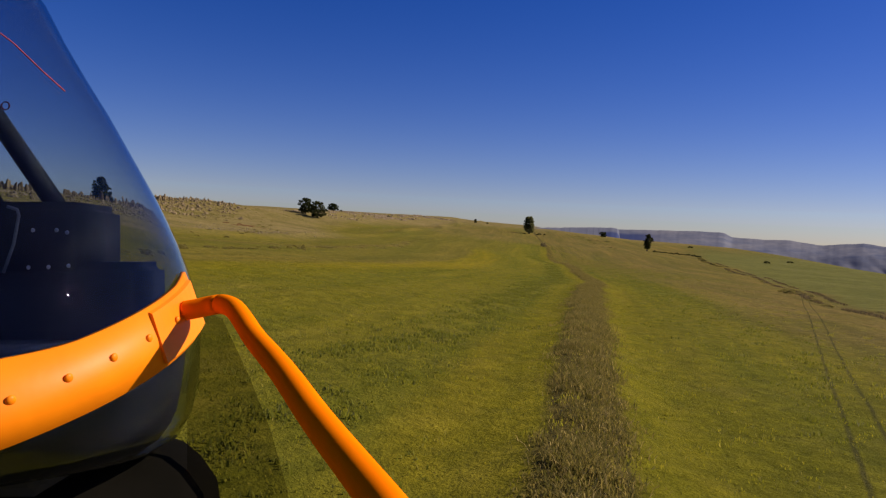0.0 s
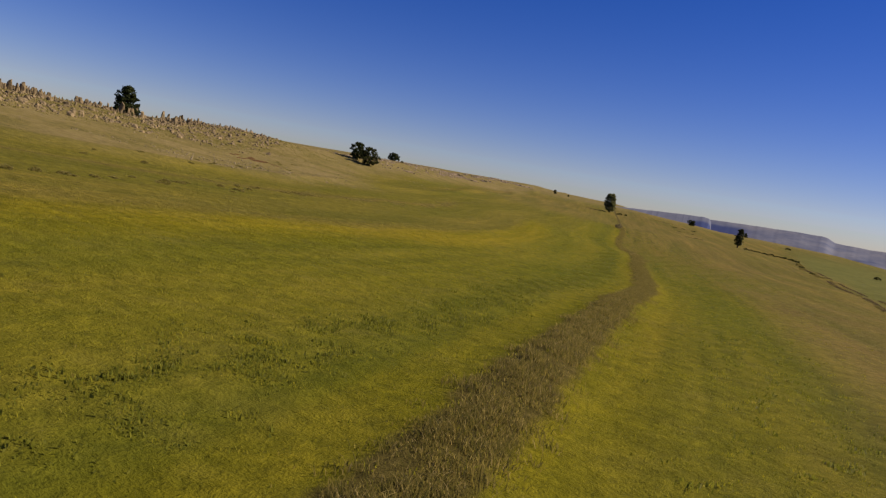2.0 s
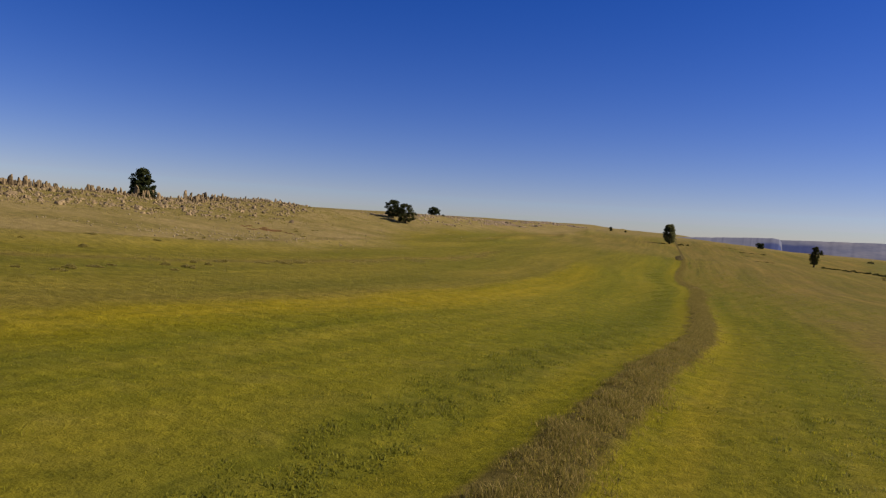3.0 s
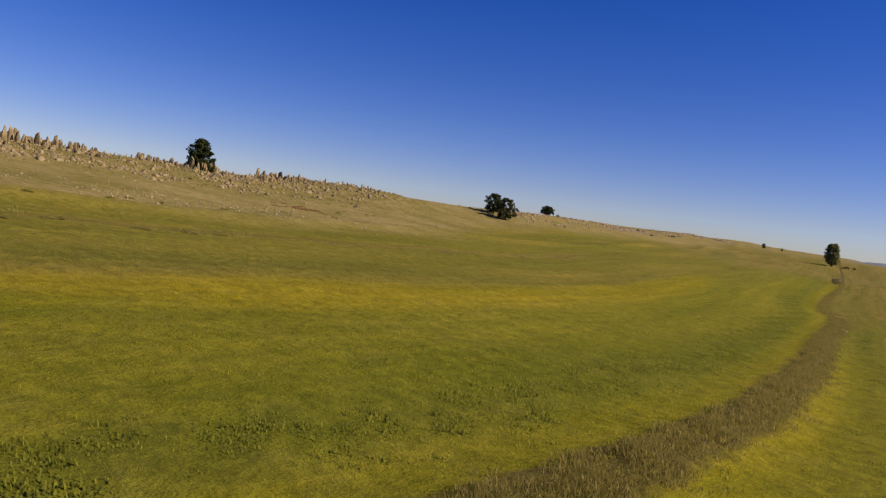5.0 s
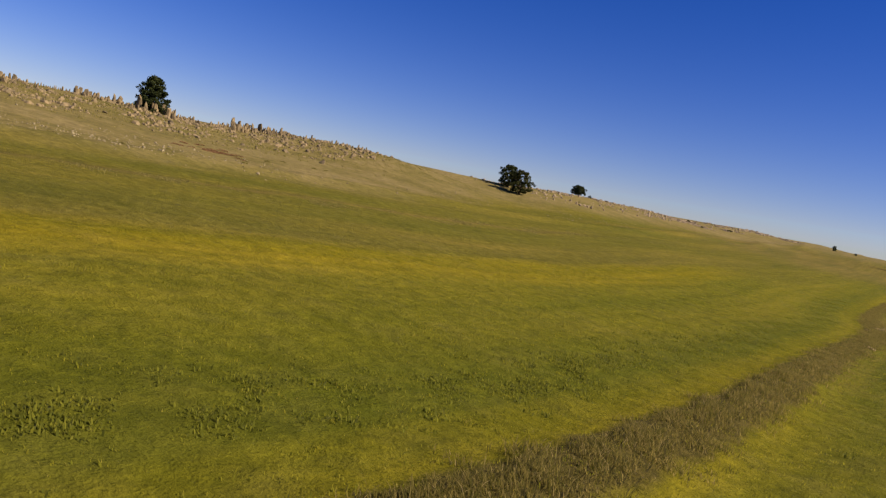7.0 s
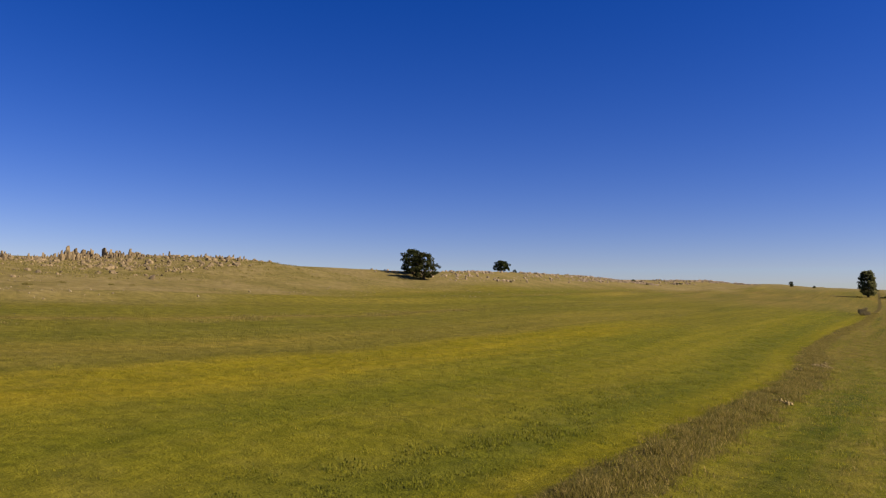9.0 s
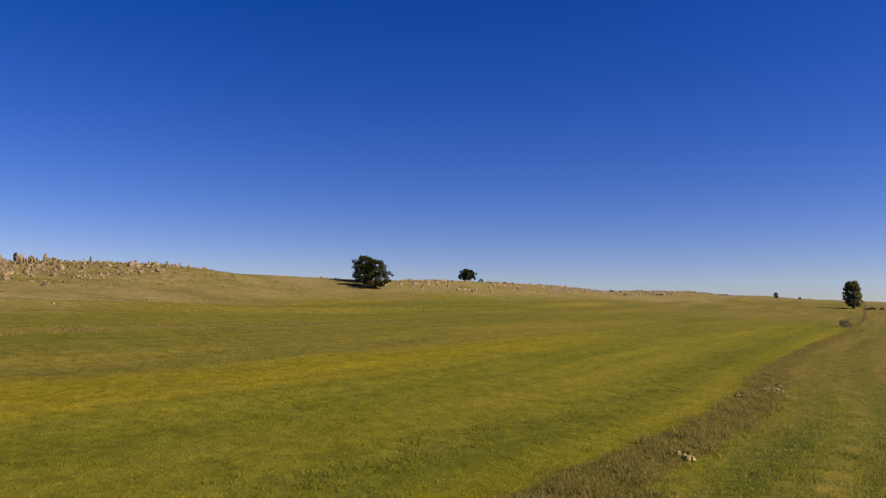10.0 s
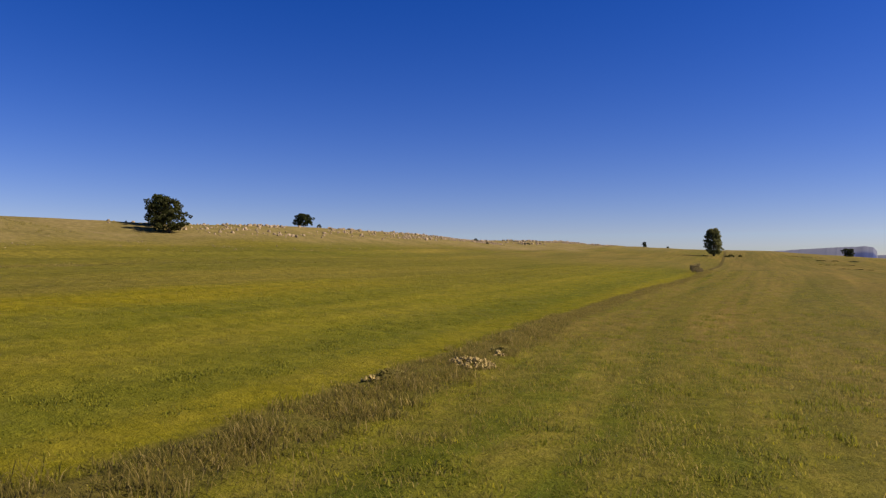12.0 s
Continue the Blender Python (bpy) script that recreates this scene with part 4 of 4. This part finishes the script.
for phi in (0.055, 0.18, 0.30, 0.415, 0.53, 0.66):
    part("rivet", rivet(phi), MAT_ORANGE, strap, smooth=True)


def patch():
    bm = bmesh.new()
    cols = []
    for k in range(9):
        phi = -0.12 + 0.27 * k / 8
        cols.append([bm.verts.new(skin(l, edge_at(l), phi, o)) for l, o in ((-0.084, 0.012), (-0.086, 0.0185), (-0.172, 0.0185), (-0.174, 0.012))])
    for a, b in zip(cols, cols[1:]):
        for j in range(3):
            bm.faces.new((a[j], b[j], b[j + 1], a[j + 1]))
    bm.faces.new(cols[0])
    bm.faces.new(cols[-1][::-1])
    return bm


part("doubler_plate", patch(), MAT_ORANGE, strap)
bm = bmesh.new()
arm = [Vector(p) for p in ((-0.490, -0.117, -1.400), (-0.468, -0.113, -1.398), (-0.440, -0.107, -1.395), (-0.410, -0.103, -1.375), (-0.375, -0.108, -1.325),
                           (-0.342, -0.124, -1.265), (-0.302, -0.144, -1.185), (-0.221, -0.166, -1.010), (-0.142, -0.192, -0.830), (-0.079, -0.209, -0.690), (-0.036, -0.219, -0.590), (0.001, -0.235, -0.50))]
smooth_arm = []
for k in range(len(arm) - 1):
    p0, p1, p2, p3 = arm[max(k - 1, 0)], arm[k], arm[k + 1], arm[min(k + 2, len(arm) - 1)]
    for j in range(5):
        t = j / 5
        smooth_arm.append(0.5 * (2 * p1 + (p2 - p0) * t + (2 * p0 - 5 * p1 + 4 * p2 - p3) * t * t + (3 * p1 - p0 - 3 * p2 + p3) * t ** 3))
smooth_arm.append(arm[-1])
tube(bm, smooth_arm, [0.0185] * len(smooth_arm), 24)
part("mount_arm", bm, MAT_TUBE, heli, "bent glossy orange tube", True)


def box(x0, x1, y0, y1, z0, z1, soft=0.02):
    bm = bmesh.new()
    bmesh.ops.create_cube(bm, size=1.0)
    bmesh.ops.transform(bm, matrix=Matrix.Translation(((x0 + x1) / 2, (y0 + y1) / 2, (z0 + z1) / 2)) @ Matrix.Diagonal((x1 - x0, y1 - y0, z1 - z0, 1)), verts=bm.verts)
    bmesh.ops.bevel(bm, geom=bm.edges[:], offset=soft, segments=3, affect='EDGES')
    return bm


console = part("instrument_console", box(-1.42, -0.800, -0.10, 0.105, -1.85, -1.62), MAT_BLACK, heli, "black instrument hood", True)
part("pedestal", box(-1.40, -0.67, -0.36, -0.03, -1.80, -1.62), MAT_BLACK, console, smooth=True)
SHELL_LEVELS = (-0.205, -0.25, -0.29, -0.33, -0.37, -0.395, -0.41)


def dark_shell():
    """A shell added inside the lower bubble, standing in for the dark cabin interior."""
    bm = bmesh.new()
    n = 48
    rings = [[bm.verts.new(skin(lev, edge_at(lev), 2 * math.pi * k / n, -0.030)) for k in range(n)] for lev in SHELL_LEVELS]
    for r, q in zip(rings, rings[1:]):
        for k in range(n):
            bm.faces.new((r[k], q[k], q[(k + 1) % n], r[(k + 1) % n]))
    bm.faces.new(rings[-1][::-1])
    return bm


part("inner_shell", dark_shell(), MAT_NAVY, heli, "added navy shell for the dark interior of the lower bubble", True)
part("cabin_floor", box(-1.70, -0.64, -0.40, -0.20, -1.72, -1.17), MAT_NAVY, heli, smooth=True)
for a, b, r in (((-1.12, 0.40, -1.75), (-0.90, 0.10, -1.72), 0.022), ((-1.16, 0.28, -1.75), (-1.03, 0.10, -1.72), 0.010)):
    bm = bmesh.new()
    tube(bm, [Vector(a), Vector(b)], [r, r], 10)
    part("windscreen_post", bm, MAT_BLACK, heli, smooth=True)
bm = bmesh.new()
yarn = [skin(l, edge_at(l), p, 0.006) for l, p in ((0.425, 0.195), (0.41, 0.17), (0.39, 0.13), (0.365, 0.10), (0.34, 0.07), (0.32, 0.04), (0.30, 0.01))]
tube(bm, yarn, [0.0013] * len(yarn), 6)
knot = [Vector((-0.772 + 0.007 * math.cos(q), 0.252 + 0.007 * math.sin(q), -1.30)) for q in (0.6 * k for k in range(12))]
tube(bm, knot, [0.0013] * len(knot), 6)
part("yaw_string", bm, MAT_YARN, heli, "thin red yarn taped on the canopy", True)


def belly():
    bm = bmesh.new()
    n = 60
    rings = []
    for lev, e in ((-0.392, -0.76), (-0.405, -0.64), (-0.420, -0.585), (-0.45, -0.550), (-0.50, -0.515), (-0.60, -0.50), (-0.72, -0.56), (-0.80, -0.74)):
        ring = []
        for k in range(n):
            q = 2 * math.pi * k / n
            z = -1.62 + 0.60 * math.sin(q)
            ring.append(bm.verts.new(Vector((e - 0.85 + 0.85 * math.cos(q), lev + 0.14 * (Z0 + z), z))))
        rings.append(ring)
    for r, s in zip(rings, rings[1:]):
        for k in range(n):
            bm.faces.new((r[k], s[k], s[(k + 1) % n], r[(k + 1) % n]))
    bm.faces.new(rings[0])
    bm.faces.new(rings[-1][::-1])
    return bm


part("belly", belly(), MAT_BELLY, heli, "glossy black lower fuselage", True)
# tinted see-through sheet beside the belly; darkens the ground seen behind it
bm = bmesh.new()
outline = ((-0.512, -0.135), (-0.476, -0.150), (-0.42, -0.270), (-0.372, -0.390), (-0.334, -0.525), (-0.330, -0.66), (-0.55, -0.66), (-0.55, -0.30))
for z in (-1.585, -1.590):
    bm.faces.new([bm.verts.new((x, y, z)) for x, y in outline][:: 1 if z > -1.587 else -1])
bm.verts.ensure_lookup_table()
m = len(outline)
for k in range(m):
    bm.faces.new((bm.verts[k], bm.verts[m + (k)], bm.verts[m + (k + 1) % m], bm.verts[(k + 1) % m]))
part("tinted_sheet", bm, MAT_SMOKE, heli, "smoked clear plastic sheet")


# ---- fittings seen through the canopy ----
def stud(x, y, z, r):
    bm = bmesh.new()
    bmesh.ops.create_uvsphere(bm, u_segments=10, v_segments=6, radius=r)
    bmesh.ops.transform(bm, matrix=Matrix.Translation((x, y, z)) @ Matrix.Diagonal((1, 1, 0.5, 1)), verts=bm.verts)
    return bm


for x, y in ((-0.900, 0.041), (-0.848, 0.041), (-0.825, 0.036), (-0.910, -0.041), (-0.866, -0.040), (-0.822, -0.037)):
    part("screw", stud(x, y, -1.6185, 0.0048), MAT_CHROME, console, "small bright screw head", True)
MAT_WIRE = simple("grey_cable", (0.10, 0.11, 0.12), (0.18, 0.19, 0.20), 40, 0.6)
bm = bmesh.new()
tube(bm, [Vector(p) for p in ((-0.945, 0.092, -1.60), (-0.924, 0.085, -1.60), (-0.919, 0.072, -1.598), (-0.930, 0.010, -1.597), (-0.953, -0.052, -1.598))], [0.0035] * 5, 8)
part("cable", bm, MAT_WIRE, console, "thin grey cable", True)
MAT_TEAL = simple("teal_label", (0.05, 0.15, 0.16), (0.08, 0.21, 0.21), 60, 0.5)
part("placard", box(-0.609, -0.579, -0.298, -0.264, -1.383, -1.380, 0.001), MAT_TEAL, heli, "small teal placard behind the lower glass")
